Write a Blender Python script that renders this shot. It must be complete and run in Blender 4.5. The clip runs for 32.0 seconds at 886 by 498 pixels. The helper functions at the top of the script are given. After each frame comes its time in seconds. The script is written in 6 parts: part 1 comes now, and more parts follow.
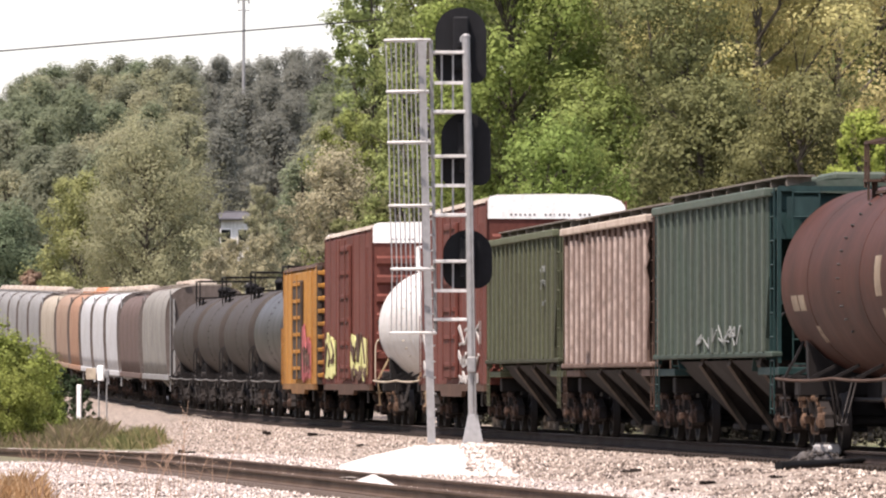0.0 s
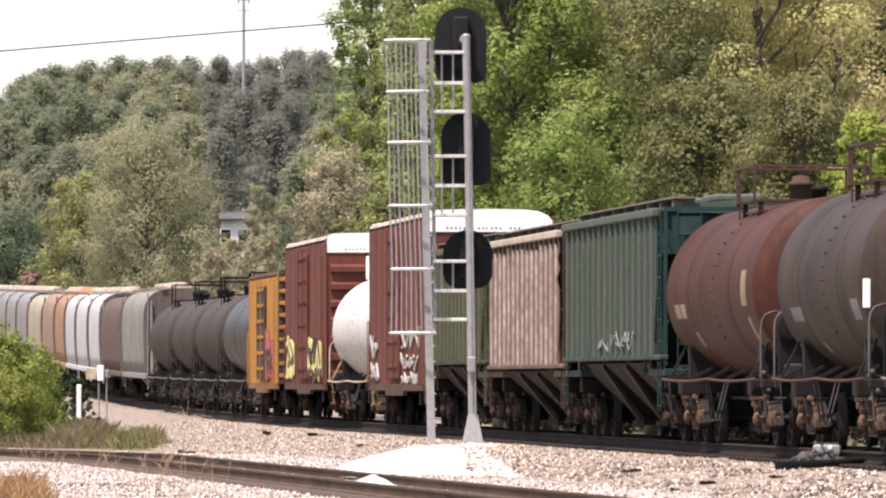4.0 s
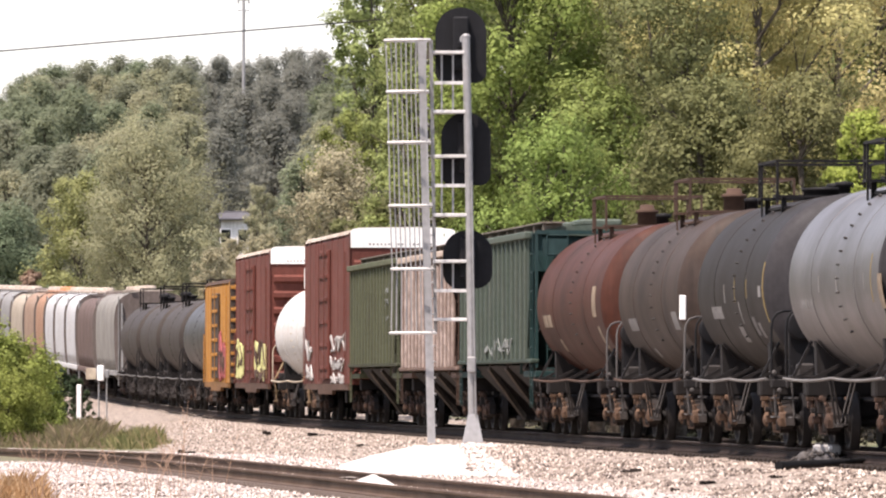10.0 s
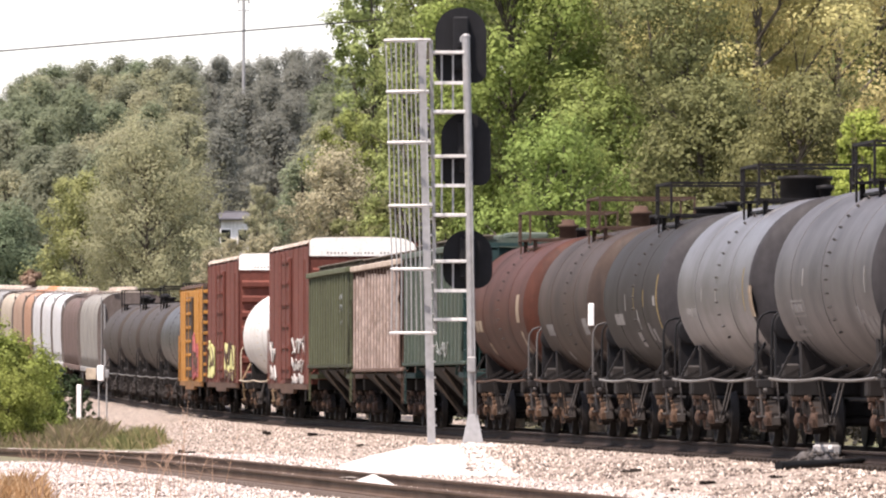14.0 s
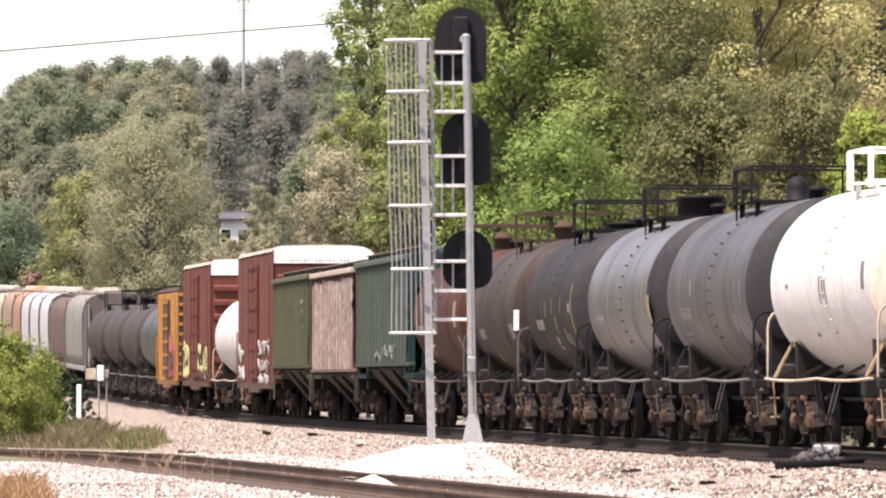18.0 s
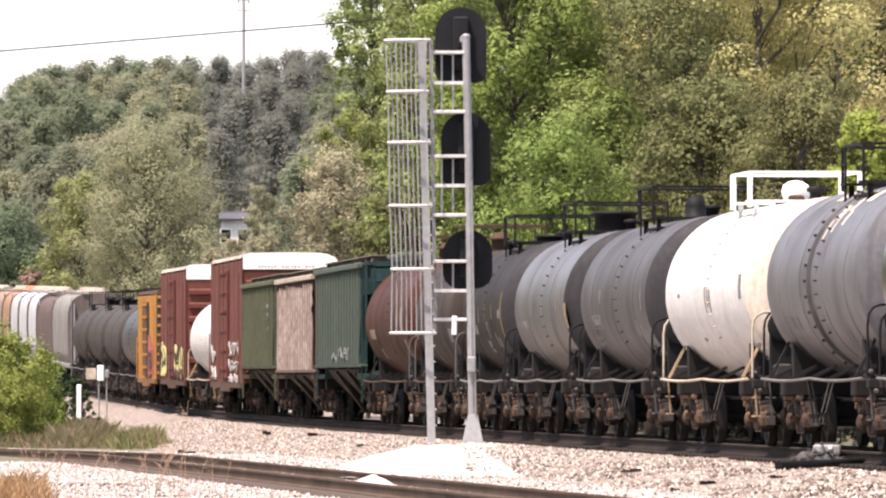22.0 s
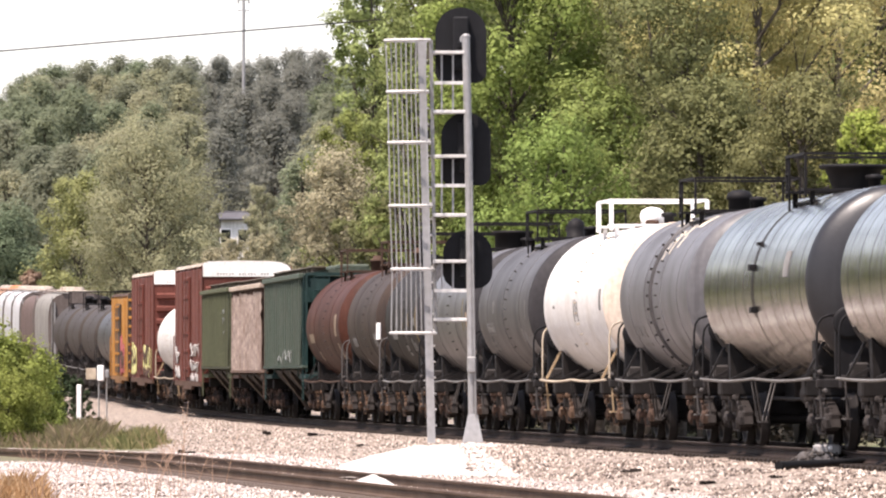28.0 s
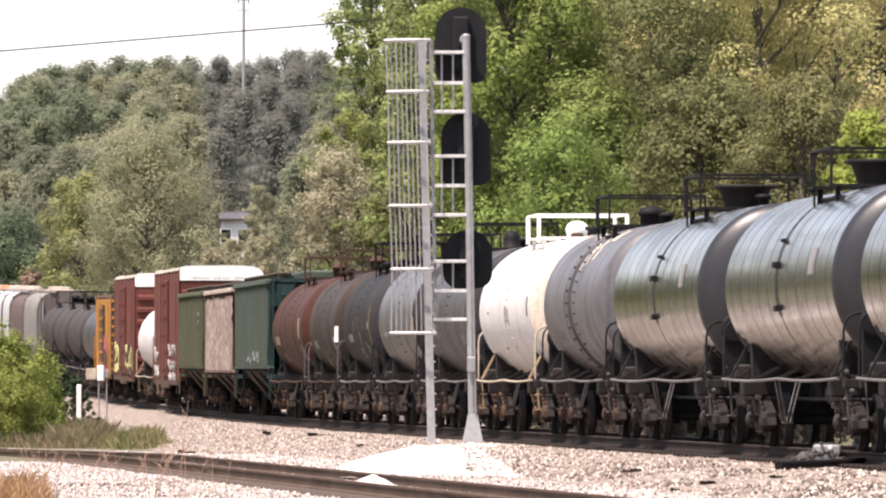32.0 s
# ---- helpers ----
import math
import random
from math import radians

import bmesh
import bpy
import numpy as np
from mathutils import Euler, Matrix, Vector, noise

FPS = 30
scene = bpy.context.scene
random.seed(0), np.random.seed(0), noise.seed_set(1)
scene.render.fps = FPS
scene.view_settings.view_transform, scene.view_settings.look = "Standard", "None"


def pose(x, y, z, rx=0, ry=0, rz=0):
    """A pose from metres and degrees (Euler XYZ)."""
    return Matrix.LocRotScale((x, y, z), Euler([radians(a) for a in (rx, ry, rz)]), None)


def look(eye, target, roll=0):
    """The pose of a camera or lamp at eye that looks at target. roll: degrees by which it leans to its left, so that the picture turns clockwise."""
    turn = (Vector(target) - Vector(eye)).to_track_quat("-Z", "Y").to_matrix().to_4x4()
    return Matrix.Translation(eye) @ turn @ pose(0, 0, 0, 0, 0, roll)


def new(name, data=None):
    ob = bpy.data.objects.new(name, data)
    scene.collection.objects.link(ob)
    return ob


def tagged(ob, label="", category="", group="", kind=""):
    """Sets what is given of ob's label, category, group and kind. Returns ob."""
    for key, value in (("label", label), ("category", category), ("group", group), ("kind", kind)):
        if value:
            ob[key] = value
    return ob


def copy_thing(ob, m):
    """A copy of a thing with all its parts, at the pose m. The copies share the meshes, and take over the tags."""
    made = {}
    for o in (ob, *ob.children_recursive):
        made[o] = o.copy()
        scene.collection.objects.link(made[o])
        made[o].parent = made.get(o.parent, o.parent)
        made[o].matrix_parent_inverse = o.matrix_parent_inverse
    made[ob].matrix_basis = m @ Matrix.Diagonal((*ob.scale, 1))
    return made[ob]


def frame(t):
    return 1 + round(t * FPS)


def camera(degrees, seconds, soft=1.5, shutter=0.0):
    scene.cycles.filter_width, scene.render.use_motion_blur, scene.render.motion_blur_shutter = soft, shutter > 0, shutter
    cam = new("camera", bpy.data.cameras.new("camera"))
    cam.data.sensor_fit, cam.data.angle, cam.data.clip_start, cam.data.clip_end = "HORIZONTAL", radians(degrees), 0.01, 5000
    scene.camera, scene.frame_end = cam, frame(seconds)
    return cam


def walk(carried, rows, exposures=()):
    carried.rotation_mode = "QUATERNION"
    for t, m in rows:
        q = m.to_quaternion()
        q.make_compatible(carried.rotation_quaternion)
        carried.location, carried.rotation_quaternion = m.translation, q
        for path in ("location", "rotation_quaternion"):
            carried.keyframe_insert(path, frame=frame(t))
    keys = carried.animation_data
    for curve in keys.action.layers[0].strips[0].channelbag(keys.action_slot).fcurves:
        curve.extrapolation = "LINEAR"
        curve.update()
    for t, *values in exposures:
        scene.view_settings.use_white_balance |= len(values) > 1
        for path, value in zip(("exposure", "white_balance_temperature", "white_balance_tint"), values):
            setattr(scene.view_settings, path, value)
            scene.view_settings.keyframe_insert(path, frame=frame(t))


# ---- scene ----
# camera: long lens on a tripod, one metre above the rail heads
cam = camera(6.21, 32.0, soft=2.15)
EYE = pose(0.0, 0.0, 1.018, 90.947, 0, 0)
walk(cam, [(0.0, EYE), (32.0, EYE)], exposures=[(0.0, 1.02, 6350, 20), (6.0, 1.12, 6350, 20), (13.0, 1.23, 6350, 20), (20.0, 1.3, 6350, 20), (28.0, 1.22, 6350, 20), (32.0, 1.18, 6350, 20)])

# ---- light ----
SUN_EL, SUN_AZ = 65.0, 226.0          # azimuth clockwise from +y
world = bpy.data.worlds.new("sky")
scene.world = world
world.use_nodes = True
wn = world.node_tree.nodes
sky = wn.new("ShaderNodeTexSky")
sky.sky_type = 'NISHITA'
sky.sun_disc = False
sky.sun_elevation, sky.sun_rotation = radians(SUN_EL), radians(SUN_AZ)
sky.air_density, sky.dust_density, sky.ozone_density = 1.2, 1.2, 1.0
wn["Background"].inputs[1].default_value = 0.125
haze = wn.new("ShaderNodeHueSaturation")
haze.inputs["Saturation"].default_value = 0.5
world.node_tree.links.new(sky.outputs[0], haze.inputs["Color"])
world.node_tree.links.new(haze.outputs[0], wn["Background"].inputs[0])
sun_to = Vector((math.sin(radians(SUN_AZ)) * math.cos(radians(SUN_EL)),
                 math.cos(radians(SUN_AZ)) * math.cos(radians(SUN_EL)), math.sin(radians(SUN_EL))))
sun = new("sun", bpy.data.lights.new("sun", 'SUN'))
sun.data.energy, sun.data.angle, sun.data.color = 4.8, radians(0.6), (1.0, 0.9, 0.76)
sun.matrix_world = look(sun_to * 60, (0, 0, 0))

# ---- materials ----
MATS = {}


def tree_of(name):
    m = bpy.data.materials.new(name)
    m.use_nodes = True
    return m, m.node_tree.nodes, m.node_tree.links


def ramp(n, l, src, stops):
    r = n.new("ShaderNodeValToRGB")
    el = r.color_ramp.elements
    while len(el) < len(stops):
        el.new(0.5)
    for e, (p, c) in zip(el, stops):
        e.position, e.color = p, (*c, 1)
    l.new(src, r.inputs[0])
    return r.outputs[0]


def noise_node(n, l, vec, scale, detail=4.0, stretch=None):
    if stretch:
        mp = n.new("ShaderNodeMapping")
        mp.inputs["Scale"].default_value = stretch
        l.new(vec, mp.inputs[0])
        vec = mp.outputs[0]
    t = n.new("ShaderNodeTexNoise")
    t.inputs["Scale"].default_value, t.inputs["Detail"].default_value = scale, detail
    l.new(vec, t.inputs["Vector"])
    return t.outputs[0]


def mix(n, l, fac, a, b, mode='MIX'):
    x = n.new("ShaderNodeMix")
    x.data_type, x.blend_type = 'RGBA', mode
    for key, val in ((0, fac), (6, a), (7, b)):
        if isinstance(val, (int, float)):
            x.inputs[key].default_value = val
        elif isinstance(val, tuple):
            x.inputs[key].default_value = (*val, 1)
        else:
            l.new(val, x.inputs[key])
    return x.outputs[2]


def bump(n, l, src, strength, dist):
    b = n.new("ShaderNodeBump")
    b.inputs["Strength"].default_value, b.inputs["Distance"].default_value = strength, dist
    l.new(src, b.inputs["Height"])
    return b.outputs[0]


def paint(name, color, grime=(0.05, 0.04, 0.035), amount=0.5, rough=0.55, metal=0.0, spread=0.12, streak=1.0, fine=9.0, gloss=0.12):
    """Weathered paint or metal: mottled colour, blotches of grime, runs down the sides, worn gloss."""
    if name in MATS:
        return MATS[name]
    m, n, l = tree_of(name)
    p = n["Principled BSDF"]
    co = n.new("ShaderNodeTexCoord").outputs["Object"]
    oi = n.new("ShaderNodeObjectInfo")
    big = noise_node(n, l, co, 0.7, 5.0)
    small = noise_node(n, l, co, fine, 6.0)
    runs = noise_node(n, l, co, 1.0, 5.0, (5.0, 5.0, 0.35))
    lo = tuple(c * (1 - spread * 1.6) for c in color)
    hi = tuple(min(1, c * (1 + spread)) for c in color)
    c1 = ramp(n, l, small, [(0.3, lo), (0.7, hi)])
    g1 = ramp(n, l, big, [(0.42, (0, 0, 0)), (0.72, (amount,) * 3)])
    c2 = mix(n, l, g1, c1, grime)
    g2 = ramp(n, l, runs, [(0.5, (0, 0, 0)), (0.75, (min(1, amount * streak),) * 3)])
    c3 = mix(n, l, g2, c2, tuple(0.5 * (g + c * 0.5) for g, c in zip(grime, color)))
    dust = noise_node(n, l, co, 1.7, 6.0, (4.0, 4.0, 0.5))
    g3 = ramp(n, l, dust, [(0.52, (0, 0, 0)), (0.8, (min(0.5, amount * 0.7),) * 3)])
    c3 = mix(n, l, g3, c3, tuple(min(0.8, c * 1.45 + 0.012) for c in color))
    hs = n.new("ShaderNodeHueSaturation")
    ma = n.new("ShaderNodeMapRange")
    ma.inputs[3].default_value, ma.inputs[4].default_value = 0.95, 1.05
    l.new(oi.outputs["Random"], ma.inputs[0])
    l.new(ma.outputs[0], hs.inputs["Value"])
    l.new(c3, hs.inputs["Color"])
    l.new(hs.outputs[0], p.inputs["Base Color"])
    rr = n.new("ShaderNodeMapRange")
    rr.inputs[3].default_value, rr.inputs[4].default_value = max(0.05, rough - 0.12), min(1, rough + 0.18)
    l.new(big, rr.inputs[0])
    l.new(rr.outputs[0], p.inputs["Roughness"])
    p.inputs["Metallic"].default_value = metal
    p.inputs["Specular IOR Level"].default_value = gloss
    l.new(bump(n, l, small, 0.25, 0.01), p.inputs["Normal"])
    MATS[name] = m
    return m


def gravel(name, stops, scale=16.0, patch=(0.2, 0.15, 0.125), patch_amount=0.4):
    m, n, l = tree_of(name)
    p = n["Principled BSDF"]
    co = n.new("ShaderNodeTexCoord").outputs["Object"]
    vo = n.new("ShaderNodeTexVoronoi")
    vo.inputs["Scale"].default_value = scale
    l.new(co, vo.inputs["Vector"])
    sep = n.new("ShaderNodeSeparateColor")
    l.new(vo.outputs["Color"], sep.inputs[0])
    c1 = ramp(n, l, sep.outputs[0], stops)
    big = noise_node(n, l, co, 0.35, 5.0)
    c2 = mix(n, l, ramp(n, l, big, [(0.45, (0, 0, 0)), (0.7, (patch_amount,) * 3)]), c1, patch)
    l.new(c2, p.inputs["Base Color"])
    p.inputs["Roughness"].default_value = 0.9
    l.new(bump(n, l, vo.outputs["Distance"], 0.9, 0.03), p.inputs["Normal"])
    return m


def leaf_mat(name, stops, through_light=0.5):
    """Leaves: colour varies leaf by leaf and tree by tree, some light passes through."""
    m, n, l = tree_of(name)
    p = n["Principled BSDF"]
    geo = n.new("ShaderNodeNewGeometry")
    co = n.new("ShaderNodeTexCoord").outputs["Object"]
    c1 = ramp(n, l, geo.outputs["Random Per Island"], stops)
    clump = noise_node(n, l, co, 0.6, 3.0)
    hs = n.new("ShaderNodeHueSaturation")
    mr = n.new("ShaderNodeMapRange")
    mr.inputs[1].default_value, mr.inputs[2].default_value = 0.3, 0.7
    mr.inputs[3].default_value, mr.inputs[4].default_value = 0.82, 1.2
    l.new(clump, mr.inputs[0])
    l.new(mr.outputs[0], hs.inputs["Value"])
    oi = n.new("ShaderNodeObjectInfo")
    hr = n.new("ShaderNodeMapRange")
    hr.inputs[3].default_value, hr.inputs[4].default_value = 0.49, 0.515
    l.new(oi.outputs["Random"], hr.inputs[0])
    l.new(hr.outputs[0], hs.inputs["Hue"])
    l.new(c1, hs.inputs["Color"])
    l.new(hs.outputs[0], p.inputs["Base Color"])
    p.inputs["Roughness"].default_value = 0.7
    p.inputs["Specular IOR Level"].default_value = 0.12
    tr = n.new("ShaderNodeBsdfTranslucent")
    l.new(hs.outputs[0], tr.inputs[0])
    mx = n.new("ShaderNodeMixShader")
    mx.inputs[0].default_value = through_light
    l.new(p.outputs[0], mx.inputs[1])
    l.new(tr.outputs[0], mx.inputs[2])
    l.new(mx.outputs[0], n["Material Output"].inputs[0])
    return m


RUST_G = (0.075, 0.045, 0.03)
BLACKISH = (0.02, 0.019, 0.02)
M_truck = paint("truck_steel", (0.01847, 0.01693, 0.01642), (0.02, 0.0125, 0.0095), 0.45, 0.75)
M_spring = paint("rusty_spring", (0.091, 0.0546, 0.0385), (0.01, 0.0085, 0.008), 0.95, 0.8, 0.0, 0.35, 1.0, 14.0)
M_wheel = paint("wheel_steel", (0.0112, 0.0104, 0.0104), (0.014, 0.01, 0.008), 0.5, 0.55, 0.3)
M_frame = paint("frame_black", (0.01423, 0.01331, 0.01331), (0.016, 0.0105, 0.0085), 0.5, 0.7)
M_coupler = paint("coupler_rust", (0.07, 0.04, 0.027), BLACKISH, 0.5, 0.7)
M_pipe = paint("pipe_grey", (0.08, 0.075, 0.072), (0.03, 0.021, 0.018), 0.5, 0.5)
M_grimy = paint("grimy_pipe", (0.035, 0.031, 0.029), (0.016, 0.013, 0.012), 0.5, 0.6)
M_wornpipe = paint("worn_pipe", (0.1237, 0.1177, 0.111), (0.05, 0.037, 0.03), 0.5, 0.5)
M_cream = paint("rusty_cream", (0.34, 0.25, 0.15), (0.09, 0.05, 0.03), 0.5, 0.7)
M_black = paint("black_iron", (0.008, 0.008, 0.009), (0.02, 0.014, 0.011), 0.35, 0.6)
M_galv = paint("galvanised_steel", (0.2805, 0.2772, 0.276), (0.17, 0.1596, 0.144), 0.4, 0.45, 0.35, 0.1)
M_galvlight = paint("bright_galvanised", (0.5, 0.49, 0.475), (0.3, 0.28, 0.25), 0.4, 0.5, 0.1, 0.1)
M_signal = paint("signal_black", (0.0095, 0.0095, 0.0108), (0.017, 0.017, 0.017), 0.4, 0.55)
M_lens = paint("dark_glass", (0.01, 0.012, 0.012), BLACKISH, 0.1, 0.1)
M_conc = paint("concrete", (0.55, 0.53, 0.5), (0.3, 0.27, 0.24), 0.5, 0.9)
M_white = paint("white_paint", (0.8, 0.79, 0.77), (0.42, 0.38, 0.33), 0.3, 0.5)
M_label = paint("faded_stencil", (0.1755, 0.169, 0.1625), (0.065, 0.0585, 0.052), 0.6, 0.6)
M_bright = paint("bright_label", (0.82, 0.81, 0.8), (0.4, 0.38, 0.36), 0.3, 0.6)
M_glare = paint("cream_glare", (0.6, 0.52, 0.4), (0.1, 0.09, 0.08), 0.6, 0.6, gloss=0.3)
M_tan = paint("cream_label", (0.24, 0.19, 0.135), RUST_G, 0.5, 0.6)
M_stripe = paint("yellow_stripe", (0.2, 0.15, 0.06), RUST_G, 0.5, 0.6)
M_rail = paint("rail_steel", (0.085, 0.055, 0.038), (0.035, 0.025, 0.02), 0.5, 0.65, 0.3)
# main track's rail colour, darker than the near track's
M_rail_main = paint("main_rail_steel", (0.026, 0.018, 0.0155), (0.016, 0.012, 0.011), 0.5, 0.75, 0.1)
M_railhead = paint("rail_head", (0.3, 0.25, 0.21), (0.2, 0.15, 0.12), 0.4, 0.35, 0.9)
M_tie = paint("creosoted_wood", (0.07, 0.052, 0.042), (0.14, 0.115, 0.1), 0.6, 0.9)
M_ballast = gravel("ballast", [(0.0, (0.04, 0.03, 0.024)), (0.3, (0.132, 0.102, 0.08)), (0.7, (0.235, 0.193, 0.156)), (1.0, (0.38, 0.325, 0.27))])
M_ballast2 = gravel("pale_ballast", [(0.0, (0.066, 0.056, 0.05)), (0.3, (0.21, 0.172, 0.152)), (0.7, (0.345, 0.3, 0.275)), (1.0, (0.55, 0.5, 0.47))])
M_pale = gravel("pale_gravel", [(0.0, (0.16, 0.14, 0.12)), (0.3, (0.42, 0.385, 0.355)), (1.0, (0.69, 0.65, 0.61))], 12.0, (0.33, 0.28, 0.245), 0.6)
M_soil = gravel("soil", [(0.0, (0.05, 0.045, 0.025)), (0.5, (0.085, 0.08, 0.04)), (1.0, (0.14, 0.12, 0.065))], 6.0, (0.06, 0.08, 0.025), 0.8)
M_bark = paint("bark", (0.1, 0.085, 0.07), (0.04, 0.034, 0.028), 0.6, 0.95, 0.0, 0.3)
L_mid = leaf_mat("leaves_green", [(0.0, (0.139, 0.160, 0.060)), (0.5, (0.228, 0.262, 0.098)), (1.0, (0.331, 0.380, 0.142))])
L_bright = leaf_mat("leaves_bright", [(0.0, (0.123, 0.156, 0.043)), (0.5, (0.198, 0.252, 0.070)), (1.0, (0.277, 0.353, 0.098))])
L_olive = leaf_mat("leaves_olive", [(0.0, (0.163, 0.168, 0.070)), (0.5, (0.250, 0.258, 0.108)), (1.0, (0.355, 0.366, 0.153))])
L_gold = leaf_mat("leaves_golden", [(0.0, (0.330, 0.289, 0.135)), (0.5, (0.440, 0.385, 0.180)), (1.0, (0.550, 0.481, 0.225))])
L_lime = leaf_mat("leaves_lime", [(0.0, (0.150, 0.186, 0.042)), (0.5, (0.250, 0.310, 0.070)), (1.0, (0.350, 0.434, 0.098))])
# far and hill leaves: distance haze is mixed into these paler, greyer colours
L_hazepine = leaf_mat("needles_hazed", [(0.0, (0.158, 0.162, 0.137)), (0.5, (0.176, 0.180, 0.152)), (1.0, (0.197, 0.202, 0.170))], 0.6)
L_haze = leaf_mat("leaves_far_hazed", [(0.0, (0.176, 0.181, 0.113)), (0.5, (0.225, 0.232, 0.145)), (1.0, (0.279, 0.288, 0.180))], 0.5)
L_hill = leaf_mat("leaves_hill_hazed", [(0.0, (0.144, 0.152, 0.105)), (0.5, (0.185, 0.195, 0.135)), (1.0, (0.229, 0.242, 0.167))], 0.66)
L_bush = leaf_mat("leaves_bush", [(0.0, (0.113, 0.133, 0.035)), (0.5, (0.225, 0.265, 0.070)), (1.0, (0.360, 0.424, 0.112))])
L_fargreen = leaf_mat("leaves_far_green_hazed", [(0.0, (0.105, 0.131, 0.078)), (0.5, (0.135, 0.168, 0.100)), (1.0, (0.167, 0.208, 0.124))], 0.5)
L_hillgreen = leaf_mat("leaves_hill_green_hazed", [(0.0, (0.139, 0.158, 0.100)), (0.5, (0.178, 0.203, 0.128)), (1.0, (0.221, 0.252, 0.159))], 0.66)
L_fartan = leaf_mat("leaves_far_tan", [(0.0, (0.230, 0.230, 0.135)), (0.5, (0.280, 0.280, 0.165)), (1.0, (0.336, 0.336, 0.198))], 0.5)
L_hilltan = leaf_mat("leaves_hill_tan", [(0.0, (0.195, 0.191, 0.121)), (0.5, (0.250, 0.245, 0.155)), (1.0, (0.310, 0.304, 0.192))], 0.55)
L_drab = leaf_mat("leaves_drab", [(0.0, (0.109, 0.111, 0.048)), (0.5, (0.160, 0.163, 0.070)), (1.0, (0.224, 0.228, 0.098))])
L_spring = leaf_mat("leaves_spring", [(0.0, (0.112, 0.133, 0.040)), (0.5, (0.175, 0.208, 0.062)), (1.0, (0.254, 0.302, 0.090))])
# near-black leaf colours: shade by the post and beyond the track is painted in
L_shadeleaf = leaf_mat("shade_leaves", [(0.0, (0.018, 0.03, 0.014)), (1.0, (0.045, 0.065, 0.03))], 0.2)
L_shadebrush = leaf_mat("shade_brush", [(0.0, (0.008, 0.008, 0.006)), (1.0, (0.026, 0.022, 0.017))], 0.1)
L_blossom = leaf_mat("pale_blossom", [(0.0, (0.195, 0.181, 0.117)), (0.5, (0.300, 0.278, 0.180)), (1.0, (0.435, 0.403, 0.261))])
L_dryweed = leaf_mat("dry_weeds", [(0.0, (0.14, 0.115, 0.07)), (0.45, (0.22, 0.18, 0.11)), (0.7, (0.18, 0.18, 0.075)), (1.0, (0.33, 0.255, 0.17))])
L_straw = leaf_mat("dry_grass", [(0.0, (0.2, 0.12, 0.055)), (0.6, (0.37, 0.235, 0.115)), (1.0, (0.5, 0.36, 0.21))])
L_weed = leaf_mat("weeds", [(0.0, (0.098, 0.107, 0.044)), (0.5, (0.186, 0.186, 0.077)), (1.0, (0.361, 0.283, 0.153))])


